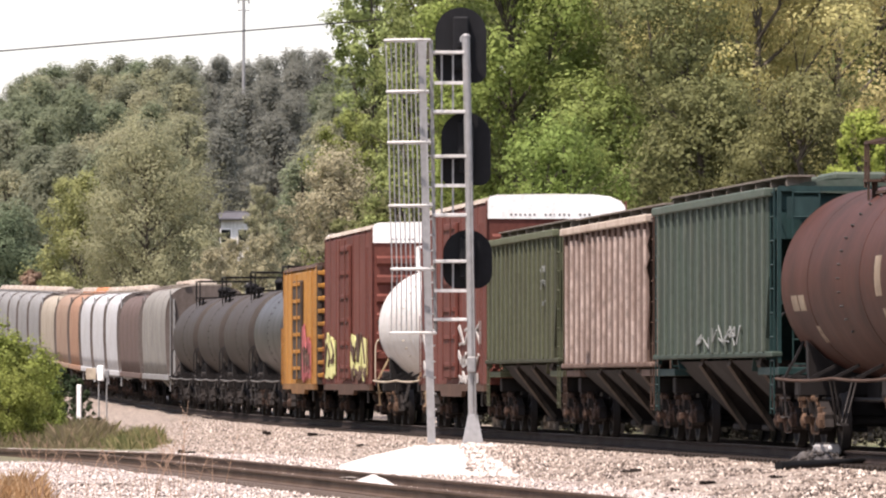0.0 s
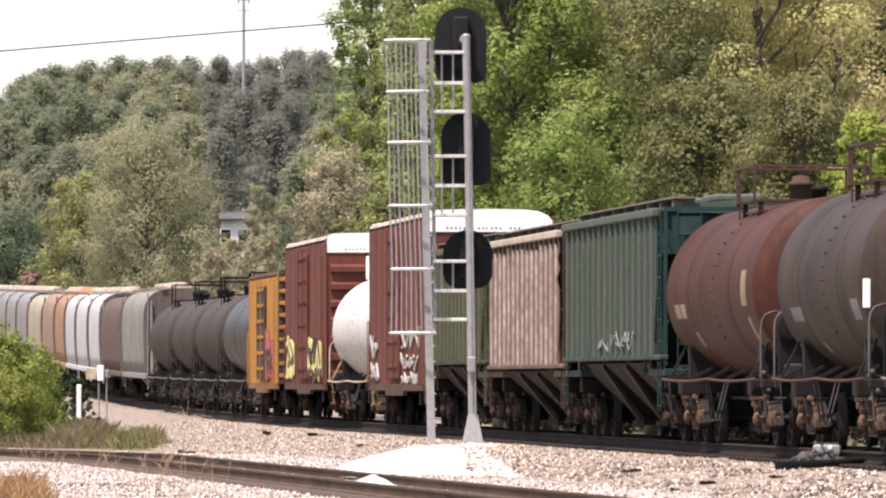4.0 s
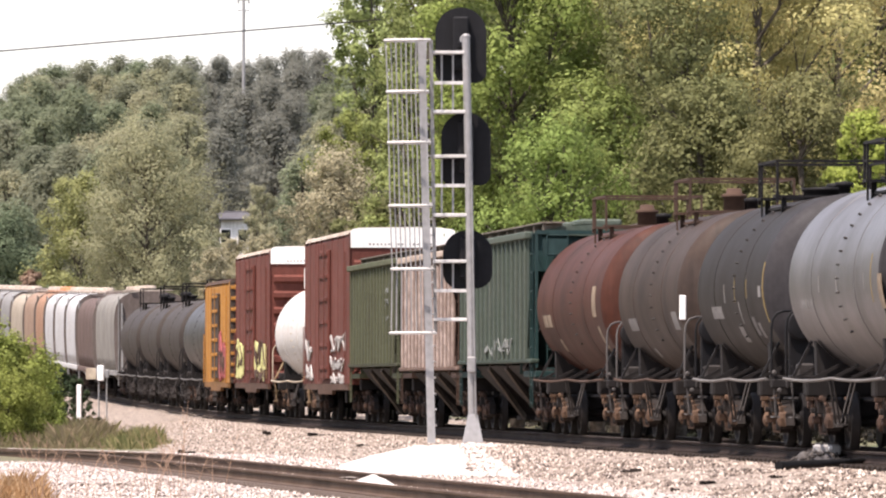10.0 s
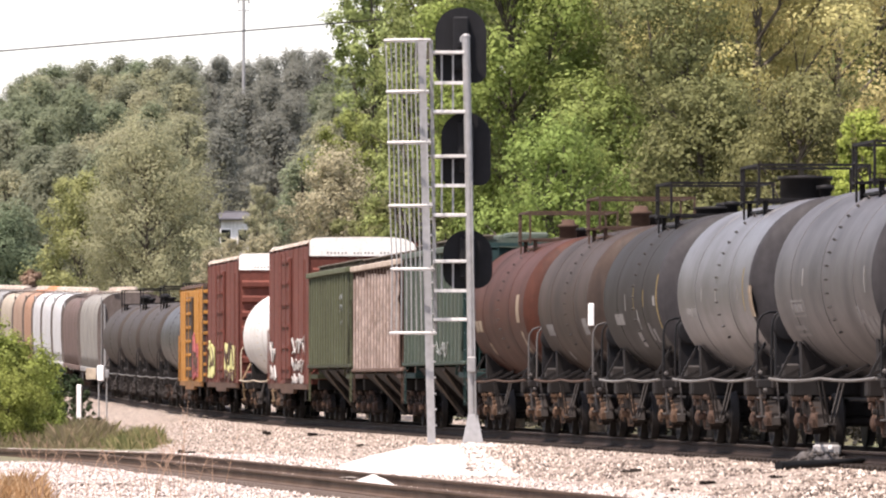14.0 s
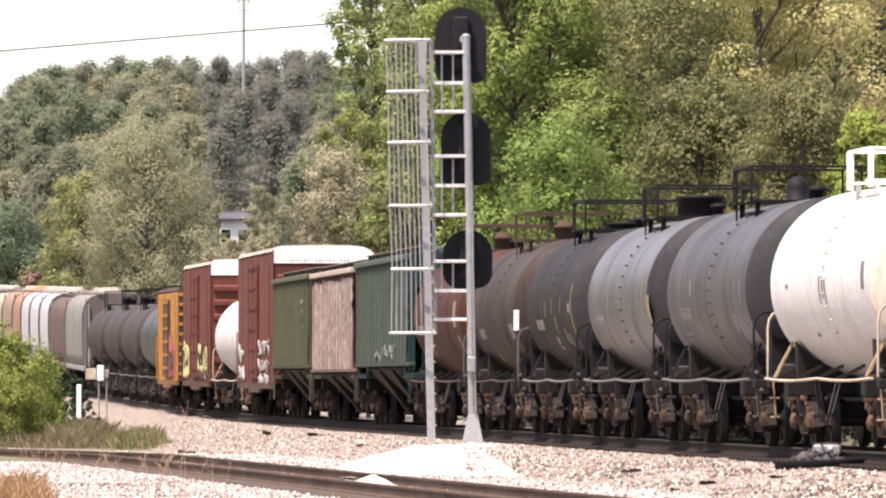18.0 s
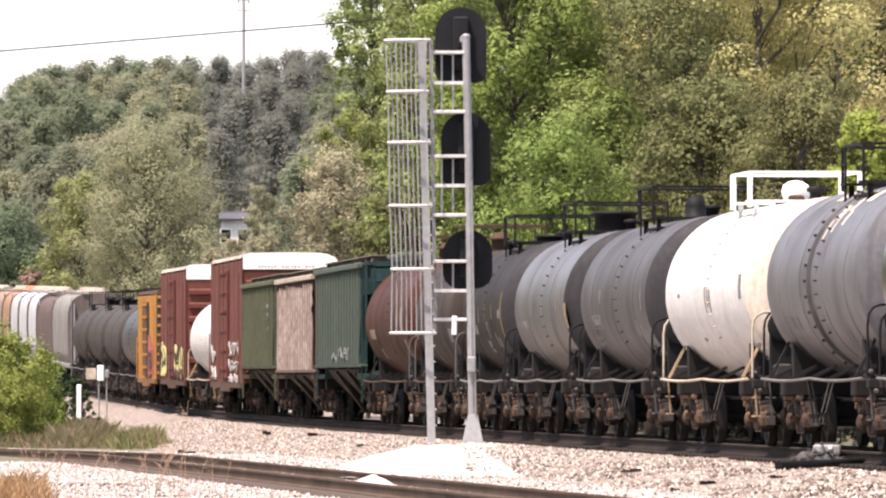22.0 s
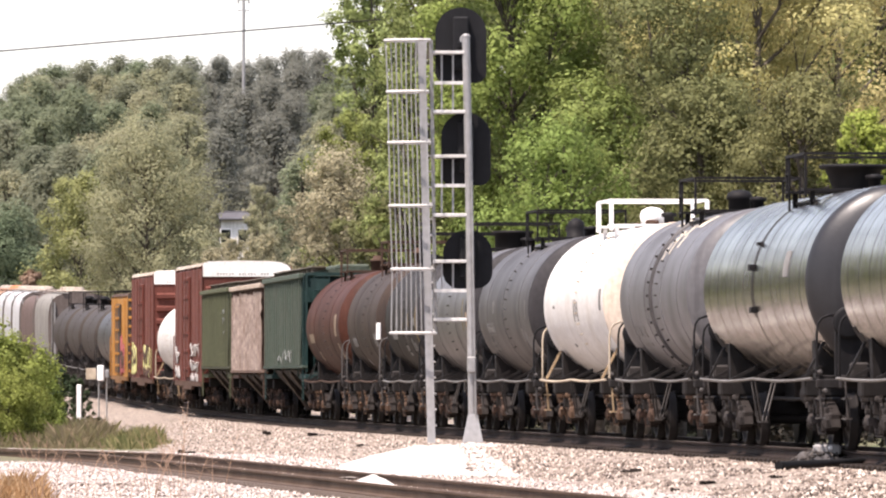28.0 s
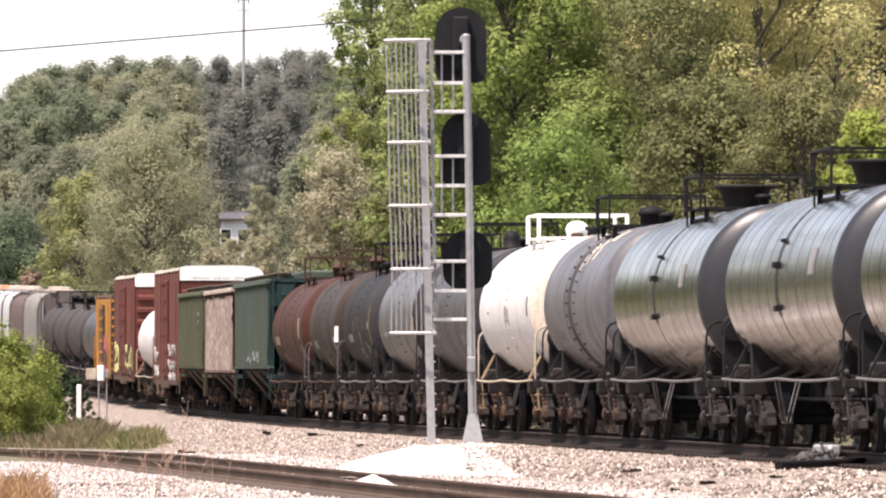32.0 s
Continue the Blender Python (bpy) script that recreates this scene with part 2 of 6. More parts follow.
# ---- mesh tools ----
class Shape:
    def __init__(self):
        self.v, self.f, self.s = [], [], []

    def add(self, vs, fs, smooth=False):
        k = len(self.v)
        self.v += [tuple(p) for p in vs]
        self.f += [tuple(i + k for i in q) for q in fs]
        self.s += [smooth] * len(fs)
        return self

    def box(self, x0, x1, y0, y1, z0, z1, ch=0.0):
        c = min(ch, (x1 - x0) * 0.3, (y1 - y0) * 0.3, (z1 - z0) * 0.3)
        if c <= 0:
            vs = [(x, y, z) for x in (x0, x1) for y in (y0, y1) for z in (z0, z1)]
            return self.add(vs, [(0, 1, 3, 2), (4, 6, 7, 5), (0, 4, 5, 1), (2, 3, 7, 6), (0, 2, 6, 4), (1, 5, 7, 3)])
        def ring(z, d):
            a, b, p, q = x0 + d, x1 - d, y0 + d, y1 - d
            return [(a + c, p, z), (b - c, p, z), (b, p + c, z), (b, q - c, z), (b - c, q, z), (a + c, q, z), (a, q - c, z), (a, p + c, z)]
        vs = ring(z0, c) + ring(z0 + c, 0) + ring(z1 - c, 0) + ring(z1, c)
        fs = [tuple(reversed(range(8))), tuple(range(24, 32))]
        for r in range(3):
            for i in range(8):
                j = (i + 1) % 8
                fs.append((r * 8 + i, r * 8 + j, r * 8 + 8 + j, r * 8 + 8 + i))
        return self.add(vs, fs)

    def beam(self, p, q, w, h):
        p, q = Vector(p), Vector(q)
        d = (q - p).normalized()
        u = d.cross(Vector((0, 0, 1)))
        u = u.normalized() if u.length > 1e-4 else Vector((1, 0, 0))
        t = u.cross(d)
        vs = [e + u * (a * w / 2) + t * (b * h / 2) for e in (p, q) for a, b in ((-1, -1), (1, -1), (1, 1), (-1, 1))]
        return self.add(vs, [(3, 2, 1, 0), (4, 5, 6, 7)] + [(i, (i + 1) % 4, 4 + (i + 1) % 4, 4 + i) for i in range(4)])

    def pipe(self, pts, r, n=6, r2=None):
        pts = [Vector(p) for p in pts]
        vs, fs = [], []
        for i, p in enumerate(pts):
            d = (pts[min(i + 1, len(pts) - 1)] - pts[max(i - 1, 0)]).normalized()
            u = d.cross(Vector((0.31, 0.17, 0.93))).normalized()
            t = d.cross(u)
            rr = r if r2 is None else r + (r2 - r) * i / (len(pts) - 1)
            vs += [p + (u * math.cos(a) + t * math.sin(a)) * rr for a in (2 * math.pi * k / n for k in range(n))]
        for i in range(len(pts) - 1):
            for k in range(n):
                fs.append((i * n + k, i * n + (k + 1) % n, i * n + n + (k + 1) % n, i * n + n + k))
        self.add(vs, fs, True)
        k = len(vs) - n
        return self.add(vs[:n] + vs[k:], [tuple(reversed(range(n))), tuple(range(n, 2 * n))])

    def lathe(self, prof, cy, cz, n=32, axis='x', cx=0.0):
        """prof: (along, radius) pairs."""
        vs, fs = [], []
        for x, r in prof:
            for k in range(n):
                a = 2 * math.pi * k / n
                if axis == 'x':
                    vs.append((cx + x, cy + r * math.cos(a), cz + r * math.sin(a)))
                elif axis == 'y':
                    vs.append((cx + r * math.sin(a), cy + x, cz + r * math.cos(a)))
                else:
                    vs.append((cx + r * math.cos(a), cy + r * math.sin(a), cz + x))
        for i in range(len(prof) - 1):
            for k in range(n):
                fs.append((i * n + k, i * n + (k + 1) % n, i * n + n + (k + 1) % n, i * n + n + k))
        self.add(vs, fs, True)
        m = len(vs) - n
        return self.add(vs[:n] + vs[m:], [tuple(reversed(range(n))), tuple(range(n, 2 * n))])

    def prism(self, prof, x0, x1, axis='x'):
        """A closed outline of (a, b) pairs pushed from x0 to x1."""
        n = len(prof)
        if axis == 'x':
            vs = [(x, a, b) for x in (x0, x1) for a, b in prof]
        else:
            vs = [(a, y, b) for y in (x0, x1) for a, b in prof]
        return self.add(vs, [tuple(reversed(range(n))), tuple(range(n, 2 * n))] + [(i, (i + 1) % n, n + (i + 1) % n, n + i) for i in range(n)])

    def quad(self, a, b, c, d, thick=0.02):
        a, b, c, d = (Vector(p) for p in (a, b, c, d))
        nrm = (b - a).cross(d - a).normalized() * thick
        vs = [a, b, c, d, a - nrm, b - nrm, c - nrm, d - nrm]
        return self.add(vs, [(0, 1, 2, 3), (7, 6, 5, 4), (0, 4, 5, 1), (1, 5, 6, 2), (2, 6, 7, 3), (3, 7, 4, 0)])

    def mesh(self, name, mat):
        me = bpy.data.meshes.new(name)
        me.from_pydata(self.v, [], self.f)
        me.polygons.foreach_set("use_smooth", self.s)
        me.materials.append(mat)
        bm = bmesh.new()
        bm.from_mesh(me)
        bmesh.ops.recalc_face_normals(bm, faces=bm.faces)
        bm.to_mesh(me)
        bm.free()
        return me


def part(name, shape, mat, parent, label=""):
    ob = new(name, shape.mesh(name, mat) if isinstance(shape, Shape) else shape)
    ob.parent = parent
    return tagged(ob, label)


def thing(name, label, category, group="", kind="", m=None):
    ob = new(name)
    ob.empty_display_size = 0.3
    if m is not None:
        ob.matrix_world = m
    return tagged(ob, label, category, group, kind)


def solid(name, shape, mat, label, category, group="", kind=""):
    return tagged(new(name, shape.mesh(name, mat)), label, category, group, kind)


# ---- the line of the main track: arc length runs away from the camera ----
X0, Y0 = 5.782, 137.774
STEP = 1.0
_s = np.arange(-220.0, 700.0, STEP)
_u = np.clip(_s, -60, 400) / 100
_th = 0.0914 - 0.0023 * _u + 0.0009 * _u ** 2
_x = np.cumsum(-np.sin(_th)) * STEP
_y = np.cumsum(np.cos(_th)) * STEP
_i0 = int(220 / STEP)
_x, _y = _x - _x[_i0] + X0, _y - _y[_i0] + Y0
_v = np.maximum(np.minimum(_s, 250) / 100 - 0.3, 0)
_z = -0.0454 * _v ** 2 + 0.1047 * _v ** 3
_slope = (_z[_s <= 250][-1] - _z[_s <= 250][-2]) / STEP
_z = _z + np.maximum(_s - 250, 0) * _slope


def track(s):
    return (float(np.interp(s, _s, _x)), float(np.interp(s, _s, _y)), float(np.interp(s, _s, _z)), float(np.interp(s, _s, _th)))


def beside(s, w, z=0.0):
    """A point w metres to the far side of the track's centre line."""
    x, y, zz, th = track(s)
    return (x + w * math.cos(th), y + w * math.sin(th), zz + z)


def travel(t):
    """How far the train has gone at t seconds."""
    return 0.126 + 3.79374 * t - 0.00897405 * t * t + 4.43e-5 * t ** 3


def car_pose(s):
    x, y, z, th = track(s)
    slope = (track(s + 2)[2] - track(s - 2)[2]) / 4
    return pose(x, y, z, 0, math.degrees(math.atan(slope)), math.degrees(th) - 90)


# ---- rolling stock: +x points to the near end, -y to the side that faces the camera, z = 0 on the rail ----
CARS, WHEELS = [], []
WR = 0.44


def truck_meshes():
    fr = Shape()
    for y in (-1.02, 1.02):
        fr.prism([(-1.12, 0.36), (-0.98, 0.58), (-0.5, 0.74), (0.5, 0.74), (0.98, 0.58), (1.12, 0.36), (0.78, 0.3), (0.62, 0.44),
                  (0.4, 0.24), (-0.4, 0.24), (-0.62, 0.44), (-0.78, 0.3)], y - 0.07, y + 0.07, 'y')
        for x in (-0.88, 0.88):
            fr.box(x - 0.16, x + 0.16, y - 0.1, y + 0.1, 0.36, 0.58, 0.03)
        for x in (-0.2, 0.0, 0.2):
            for k in range(6):
                fr.lathe([(0.27 + 0.04 * k, 0.058), (0.28 + 0.04 * k, 0.072), (0.3 + 0.04 * k, 0.072), (0.31 + 0.04 * k, 0.058)], y + math.copysign(0.03, y), 0, 8, 'z', x)
    fr.box(-0.2, 0.2, -1.1, 1.1, 0.5, 0.78, 0.03)
    fr.box(-0.75, -0.68, -0.85, 0.85, 0.36, 0.5, 0.01)
    fr.box(0.68, 0.75, -0.85, 0.85, 0.36, 0.5, 0.01)
    for y in (-1.13, 1.13):
        fr.pipe([(-0.7, y, 0.62), (-0.3, y, 0.82), (0.35, y, 0.8), (0.75, y, 0.6)], 0.022, 6)
        fr.beam((-0.55, y, 0.3), (-0.42, y, 0.86), 0.05, 0.03)
        fr.beam((0.5, y, 0.3), (0.44, y, 0.86), 0.05, 0.03)
        fr.box(-0.34, 0.34, y - 0.06, y + 0.06, 0.76, 0.84, 0.02)
    for x in (-0.42, 0.42):
        for y in (-0.75, 0.75):
            fr.box(x - 0.08, x + 0.04, y - 0.06, y + 0.06, 0.28, 0.62, 0.02)
    rk = random.Random(17)
    for sg in (-1, 1):
        for _ in range(16):
            x, z = rk.uniform(-1.05, 1.05), rk.uniform(0.3, 0.82)
            a, b, c = rk.uniform(0.03, 0.09), rk.uniform(0.02, 0.06), rk.uniform(0.03, 0.1)
            y = sg * rk.uniform(1.08, 1.2)
            fr.box(x - a, x + a, y - b, y + b, z - c, z + c, 0.012)
        for x in (-0.88, 0.88):
            fr.lathe([(sg * 1.1, 0.13), (sg * 1.16, 0.13), (sg * 1.18, 0.09), (sg * 1.2, 0.03)], 0, WR, 10, 'y', x)
    ws = Shape()
    for sg in (-1, 1):
        ws.lathe([(sg * 0.69, 0.3), (sg * 0.69, WR), (sg * 0.695, WR + 0.025), (sg * 0.725, WR + 0.025), (sg * 0.735, WR), (sg * 0.83, WR - 0.004), (sg * 0.83, 0.36), (sg * 0.78, 0.34), (sg * 0.8, 0.16), (sg * 0.84, 0.14), (sg * 0.84, 0.08)], 0, 0, 24, 'y')
        ws.lathe([(sg * 0.86, 0.1), (sg * 1.12, 0.1), (sg * 1.15, 0.07)], 0, 0, 12, 'y')
        for k in range(3):
            a = 2.1 * k
            ws.box(0.05 * math.cos(a) - 0.015, 0.05 * math.cos(a) + 0.015, sg * 1.16 - 0.02, sg * 1.16 + 0.02, 0.05 * math.sin(a) - 0.015, 0.05 * math.sin(a) + 0.015)
    ws.lathe([(-0.86, 0.08), (0.86, 0.08)], 0, 0, 10, 'y')
    a, b = fr.mesh("truck", M_truck), ws.mesh("wheelset", M_wheel)
    a.materials.append(M_spring)
    b.materials.append(M_spring)
    for p in a.polygons:
        c = p.center
        if (abs(c.x) < 0.3 and 0.26 < c.z < 0.52 and abs(c.y) > 1.0) or (0.6 < abs(c.x) < 1.15 and abs(c.y) > 1.08 and c.z > 0.35) or (c.z > 0.7 and abs(c.y) > 1.1 and abs(c.x) < 0.6):
            p.material_index = 1
    for p in b.polygons:
        if abs(p.center.y) > 1.1:
            p.material_index = 1
    return a, b


ME_TRUCK, ME_WHEELS = truck_meshes()


def coupler_mesh():
    c = Shape()
    c.box(0.0, 0.5, -0.07, 0.07, 0.8, 0.95, 0.02)
    c.box(0.42, 0.72, -0.17, 0.17, 0.74, 1.02, 0.05)
    c.pipe([(0.1, -0.25, 0.85), (0.35, -0.28, 0.6), (0.6, -0.24, 0.5), (0.8, -0.2, 0.55)], 0.028, 6)
    return c.mesh("coupler", M_coupler)


ME_COUPLER = coupler_mesh()


M_tanrust = paint("tan_rust_casting", (0.1401, 0.085, 0.05318), (0.03, 0.02, 0.016), 0.95, 0.85, 0.0, 0.4, 1.0, 11.0)
M_darkcast = paint("grimy_casting", (0.05, 0.043, 0.04), (0.009, 0.008, 0.008), 0.9, 0.75, 0.0, 0.4, 1.0, 11.0)
ME_TRUCK_RUSTY, ME_TRUCK_DARK = ME_TRUCK.copy(), ME_TRUCK.copy()
ME_TRUCK_RUSTY.materials[1], ME_TRUCK_DARK.materials[1] = M_tanrust, M_darkcast


def running_gear(car, half, centre, end, truck_mesh=None):
    """Two trucks with their wheelsets, and a coupler at each end."""
    for sg in (-1, 1):
        tk = part("truck", truck_mesh or ME_TRUCK, None, car)
        tk.location = (sg * centre, 0, 0)
        for dx in (-0.88, 0.88):
            w = part("wheelset", ME_WHEELS, None, tk)
            w.location = (dx, 0, WR)
            WHEELS.append(w)
        cp = part("coupler", ME_COUPLER, None, car, "rusty knuckle coupler with air hose")
        cp.location = (sg * end, 0, 0)
        cp.rotation_euler = (0, 0, 0 if sg > 0 else math.pi)


def ladder(x, y, z0, z1, width=0.42, n=None, along='x', r=0.013, side=0.022):
    s = Shape()
    n = n or int((z1 - z0) / 0.36)
    for d in (-width / 2, width / 2):
        p, q = ((x + d, y, z0), (x + d, y, z1)) if along == 'x' else ((x, y + d, z0), (x, y + d, z1))
        s.beam(p, q, side, side)
    for k in range(n + 1):
        z = z0 + 0.08 + (z1 - z0 - 0.16) * k / n
        p, q = ((x - width / 2, y, z), (x + width / 2, y, z)) if along == 'x' else ((x, y - width / 2, z), (x, y + width / 2, z))
        s.pipe([p, q], r)
    return s


def on_tank(rows, R, zc, lift=0.006):
    """Marks that follow the tank's round side: x0, x1, z0, z1."""
    s = Shape()
    for x0, x1, z0, z1 in rows:
        k = max(2, int((z1 - z0) / 0.12))
        pr = []
        for i in range(k + 1):
            z = z0 + (z1 - z0) * i / k
            pr.append((-math.sqrt(max(0.01, (R + lift) ** 2 - (z - zc) ** 2)), z))
        pr += [(y + 0.02, z) for y, z in reversed(pr)]
        s.prism(pr, x0, x1)
    return s


def tank_profile(L, R, head=0.42):
    left = [(-L / 2 + head * (1 - math.cos(math.pi / 2 * k / 8)), max(0.02, R * math.sin(math.pi / 2 * k / 8) ** 0.9)) for k in range(9)]
    right = [(-x, r) for x, r in reversed(left)]
    return left, right


def tank_car(s0, s1, colour, label, R=1.47, zc=2.58, rings=3, rail_mat=None, plat_mat=None, dome="round", hoop=1.0, marks=(), tans=(),
             flange=False, jacket=0, detail=True, stripes=(), heads=None, top_x=0.75, glares=()):
    """Tank car whose tank runs from arc s0 (far) to s1 (near)."""
    L = s0 - s1
    car = thing("tank_car", label, "tank car", "freight train")
    CARS.append((car, (s0 + s1) / 2))
    rail_mat, plat_mat = rail_mat or M_black, plat_mat or M_black
    t = Shape()
    left, right = tank_profile(L, R)
    t.lathe([left[-1], right[0]], 0, zc, 56)
    tank = part("tank", t, colour, car)
    for prof in (left, right):
        part("tank_head", Shape().lathe(prof, 0, zc, 56), heads or colour, tank)
    # hoops round the shell
    xs = [(-0.5 + (k + 0.5) / rings) * (L - 1.3) for k in range(rings)]
    for x in xs:
        b = Shape().lathe([(x - 0.035, R - 0.02), (x - 0.035, R + 0.006), (x + 0.035, R + 0.006), (x + 0.035, R - 0.02)], 0, zc, 56)
        part("seam_band", b, colour, tank)
    for k in range(jacket):
        x = (-0.5 + (k + 0.5) / jacket) * (L - 1.2)
        b = Shape().lathe([(x - 0.02, R - 0.02), (x - 0.012, R + 0.003), (x + 0.012, R + 0.003), (x + 0.02, R - 0.02)], 0, zc, 56)
        part("jacket_ring", b, colour, tank)
    if flange:
        b = Shape().lathe([(-0.16, R - 0.02), (-0.16, R + 0.05), (-0.02, R + 0.05), (-0.02, R - 0.02)], 0, zc, 56)
        part("flange", b, C_gray2, tank)
        for k in range(40):
            a = 2 * math.pi * k / 40
            y, z = (R + 0.06) * math.cos(a), zc + (R + 0.06) * math.sin(a)
            part("bolt", Shape().box(-0.24, -0.16, y - 0.022, y + 0.022, z - 0.022, z + 0.022), M_grimy, tank)
    if jacket:
        for z in (zc + 0.3, zc - 0.38, zc + 0.68):
            y = -math.sqrt(R * R - (z - zc) ** 2)
            w, h = (0.14, 0.05) if z < zc + 0.5 else (0.09, 0.03)
            part("strap_buckle", Shape().box(-w, w, y - 0.08, y + 0.05, z - h, z + h, 0.01), M_black, tank)
        for x in (-0.1, 0.1):
            part("strap_edge", on_tank([(x - 0.012, x + 0.012, zc - 0.5, zc + 1.3)], R, zc, 0.008), M_grimy, tank)
        part("placard", on_tank([(3.7, 4.25, zc + 0.1, zc + 0.5)], R, zc, 0.012), M_label, tank, "pale worn placard")
        # black steps painted low on the shell's far end
        for k in range(7):
            x = -L / 2 + 0.42 + 0.27 * k
            part("saddle_skirt", on_tank([(x, x + 0.27, zc - 1.44, zc - 0.72 - 0.09 * k)], R, zc, 0.01), M_black, tank, "black step low on the shell's far end")
    if marks:
        for row in marks:
            part("stencil", on_tank([row], R, zc), M_label, tank, "faded stencilled mark")
    if tans:
        for row in tans:
            part("reflector", on_tank([row], R, zc), M_tan, tank, "dirty cream reflector patch")
    if stripes:
        for row in stripes:
            part("run_mark", on_tank([row], R, zc, 0.004), M_stripe, tank, "yellowed streak down the shell")
    # cream patches imitate sun glare along the upper shell
    for row in glares:
        part("peeled_patch", on_tank([row], R, zc, 0.004), M_glare, tank, "pale patch painted on for sun glare")
    # underframe: stub sills, bolsters, saddles
    for sg in (-1, 1):
        a, b = sorted((sg * (L / 2 - 3.0), sg * (L / 2 + 0.35)))
        part("stub_sill", Shape().box(a, b, -0.3, 0.3, 0.72, 1.08, 0.02), M_frame, car)
        xc = sg * (L / 2 - 1.55)
        part("bolster", Shape().box(xc - 0.22, xc + 0.22, -1.38, 1.38, 0.82, 1.1, 0.03), M_frame, car)
        part("saddle", Shape().prism([(-1.2, 1.08), (-1.22, 1.68), (-0.95, 1.42), (0.0, 1.1), (0.95, 1.42), (1.22, 1.68), (1.2, 1.08)], xc - 0.14, xc + 0.14), M_frame, car)
        part("end_sill", Shape().box(sg * (L / 2 + 0.25) - 0.1, sg * (L / 2 + 0.25) + 0.1, -1.42, 1.42, 0.95, 1.1, 0.02), M_frame, car)
        a, b = sorted((sg * (L / 2 - 0.15), sg * (L / 2 + 0.32)))
        part("end_platform", Shape().box(a, b, -1.4, 1.4, 1.1, 1.15, 0.01), M_frame, car)
    running_gear(car, L / 2, L / 2 - 1.55, L / 2 + 0.3, ME_TRUCK_DARK if jacket or colour is C_tanblack else ME_TRUCK_RUSTY if colour in (C_rust, C_brown, C_white, C_black) else ME_TRUCK)
    # side walkway pipe, slightly bowed between its brackets
    for y in (-1.48, 1.48):
        sp = Shape()
        pts = []
        for k in range(17):
            x = (-0.5 + k / 16) * (L + 0.2)
            pts.append((x, y, 1.1 - 0.035 * abs(math.sin(2 * math.pi * k / 16))))
        sp.pipe(pts, 0.024, 8)
        part("side_rail", sp, rail_mat if rail_mat is not M_black else M_wornpipe, car)
        for k in range(5):
            x = (-0.4 + 0.2 * k) * L
            part("rail_bracket", Shape().beam((x, y, 1.09), (x, y * 0.72, 1.3), 0.05, 0.05), M_frame, car)
        for x in (-0.22, 0.22):
            part("step_leg", Shape().pipe([(x, y, 1.09), (x, y * 0.93, 0.42), (x, y * 0.88, 0.42), (x, y * 0.76, 1.12)], 0.016), M_pipe if jacket else M_grimy, car)
        part("step_tread", Shape().box(-0.24, 0.24, y * 0.895 - 0.06, y * 0.895 + 0.06, 0.4, 0.43), M_grimy, car)
    # end handrail hoops
    for sg in (-1, 1):
        for y in (-1.42, 1.42):
            h = Shape()
            x = sg * (L / 2 + 0.28)
            h.pipe([(x, y, 1.12), (x, y, 1.9 * hoop), (x, y * 0.985, 2.04 * hoop), (x, y * 0.94, 2.13 * hoop), (x, y * 0.86, 2.17 * hoop), (x - sg * 0.3, y * 0.74, 2.17 * hoop)], 0.02, 8)
            part("handrail", h, M_pipe if rail_mat is C_brownrust else rail_mat, car)
            xd = sg * (L / 2 - 0.75)
            part("tank_brace", Shape().beam((xd, y * 1.02, 1.12), (xd, y * 0.8, 1.72), 0.07, 0.04), M_cream if rail_mat is M_aged_white else M_frame, car)
            st = Shape()
            for d in (-0.2, 0.2):
                st.beam((x - sg * 0.2 + d, y * (0.96 + 0.1 * d), 1.1), (x - sg * 0.2 + d, y * (0.93 + 0.1 * d), 0.5), 0.022, 0.022)
            for z in (0.5, 0.8):
                st.box(x - sg * 0.2 - 0.2, x - sg * 0.2 + 0.2, y * 0.94 - 0.05, y * 0.94 + 0.05, z - 0.012, z + 0.012)
            part("step", st, M_cream if rail_mat is M_aged_white else M_pipe, car)
    xb = L / 2 + 0.32
    part("brake_stand", Shape().box(xb - 0.05, xb + 0.05, -1.15, -0.75, 1.12, 2.05, 0.02), M_black, car)
    part("brake_wheel", Shape().lathe([(0, 0.02), (0.01, 0.22), (0.03, 0.25), (0.06, 0.25), (0.07, 0.2), (0.08, 0.02)], -0.95, 1.95, 18, 'x', xb + 0.06), M_black, car)
    for zz, yy in ((1.2, -1.38), (1.3, -1.1), (0.92, -1.3)):
        part("end_fitting", Shape().lathe([(-0.05, 0.02), (-0.04, 0.036), (0.04, 0.036), (0.05, 0.02)], yy, zz, 8, 'x', xb), M_pipe, car)
    part("valve_box", Shape().box(-xb - 0.1, -xb + 0.12, -1.25, -0.98, 1.13, 1.34, 0.03), M_grimy, car)
    # grab rungs welded up the side to the platform
    for a in () if jacket else range(-32, 72, 8):
        ca, sa = math.cos(radians(a)), math.sin(radians(a))
        rg = Shape().pipe([(-0.07, -(R - 0.01) * ca, zc + (R - 0.01) * sa), (-0.07, -(R + 0.03) * ca, zc + (R + 0.03) * sa), (0.07, -(R + 0.03) * ca, zc + (R + 0.03) * sa), (0.07, -(R - 0.01) * ca, zc + (R - 0.01) * sa)], 0.015, 5)
        part("ladder_rung", rg, M_grimy if rail_mat is not M_aged_white else M_aged_white, car).location.x = top_x - 0.1
    # top platform, railing and manway dome, nearer to one end of the car
    def fitting(name, shape, mat, label=""):
        part(name, shape, mat, car, label).location.x = top_x

    pf = Shape()
    top = zc + R
    for y0, y1 in ((-0.8, -0.42), (0.42, 0.8)):
        pf.box(-1.15, 1.15, y0, y1, top - 0.2, top - 0.16)
    pf.box(-1.15, -0.75, -0.95, 0.95, top - 0.02, top + 0.02)
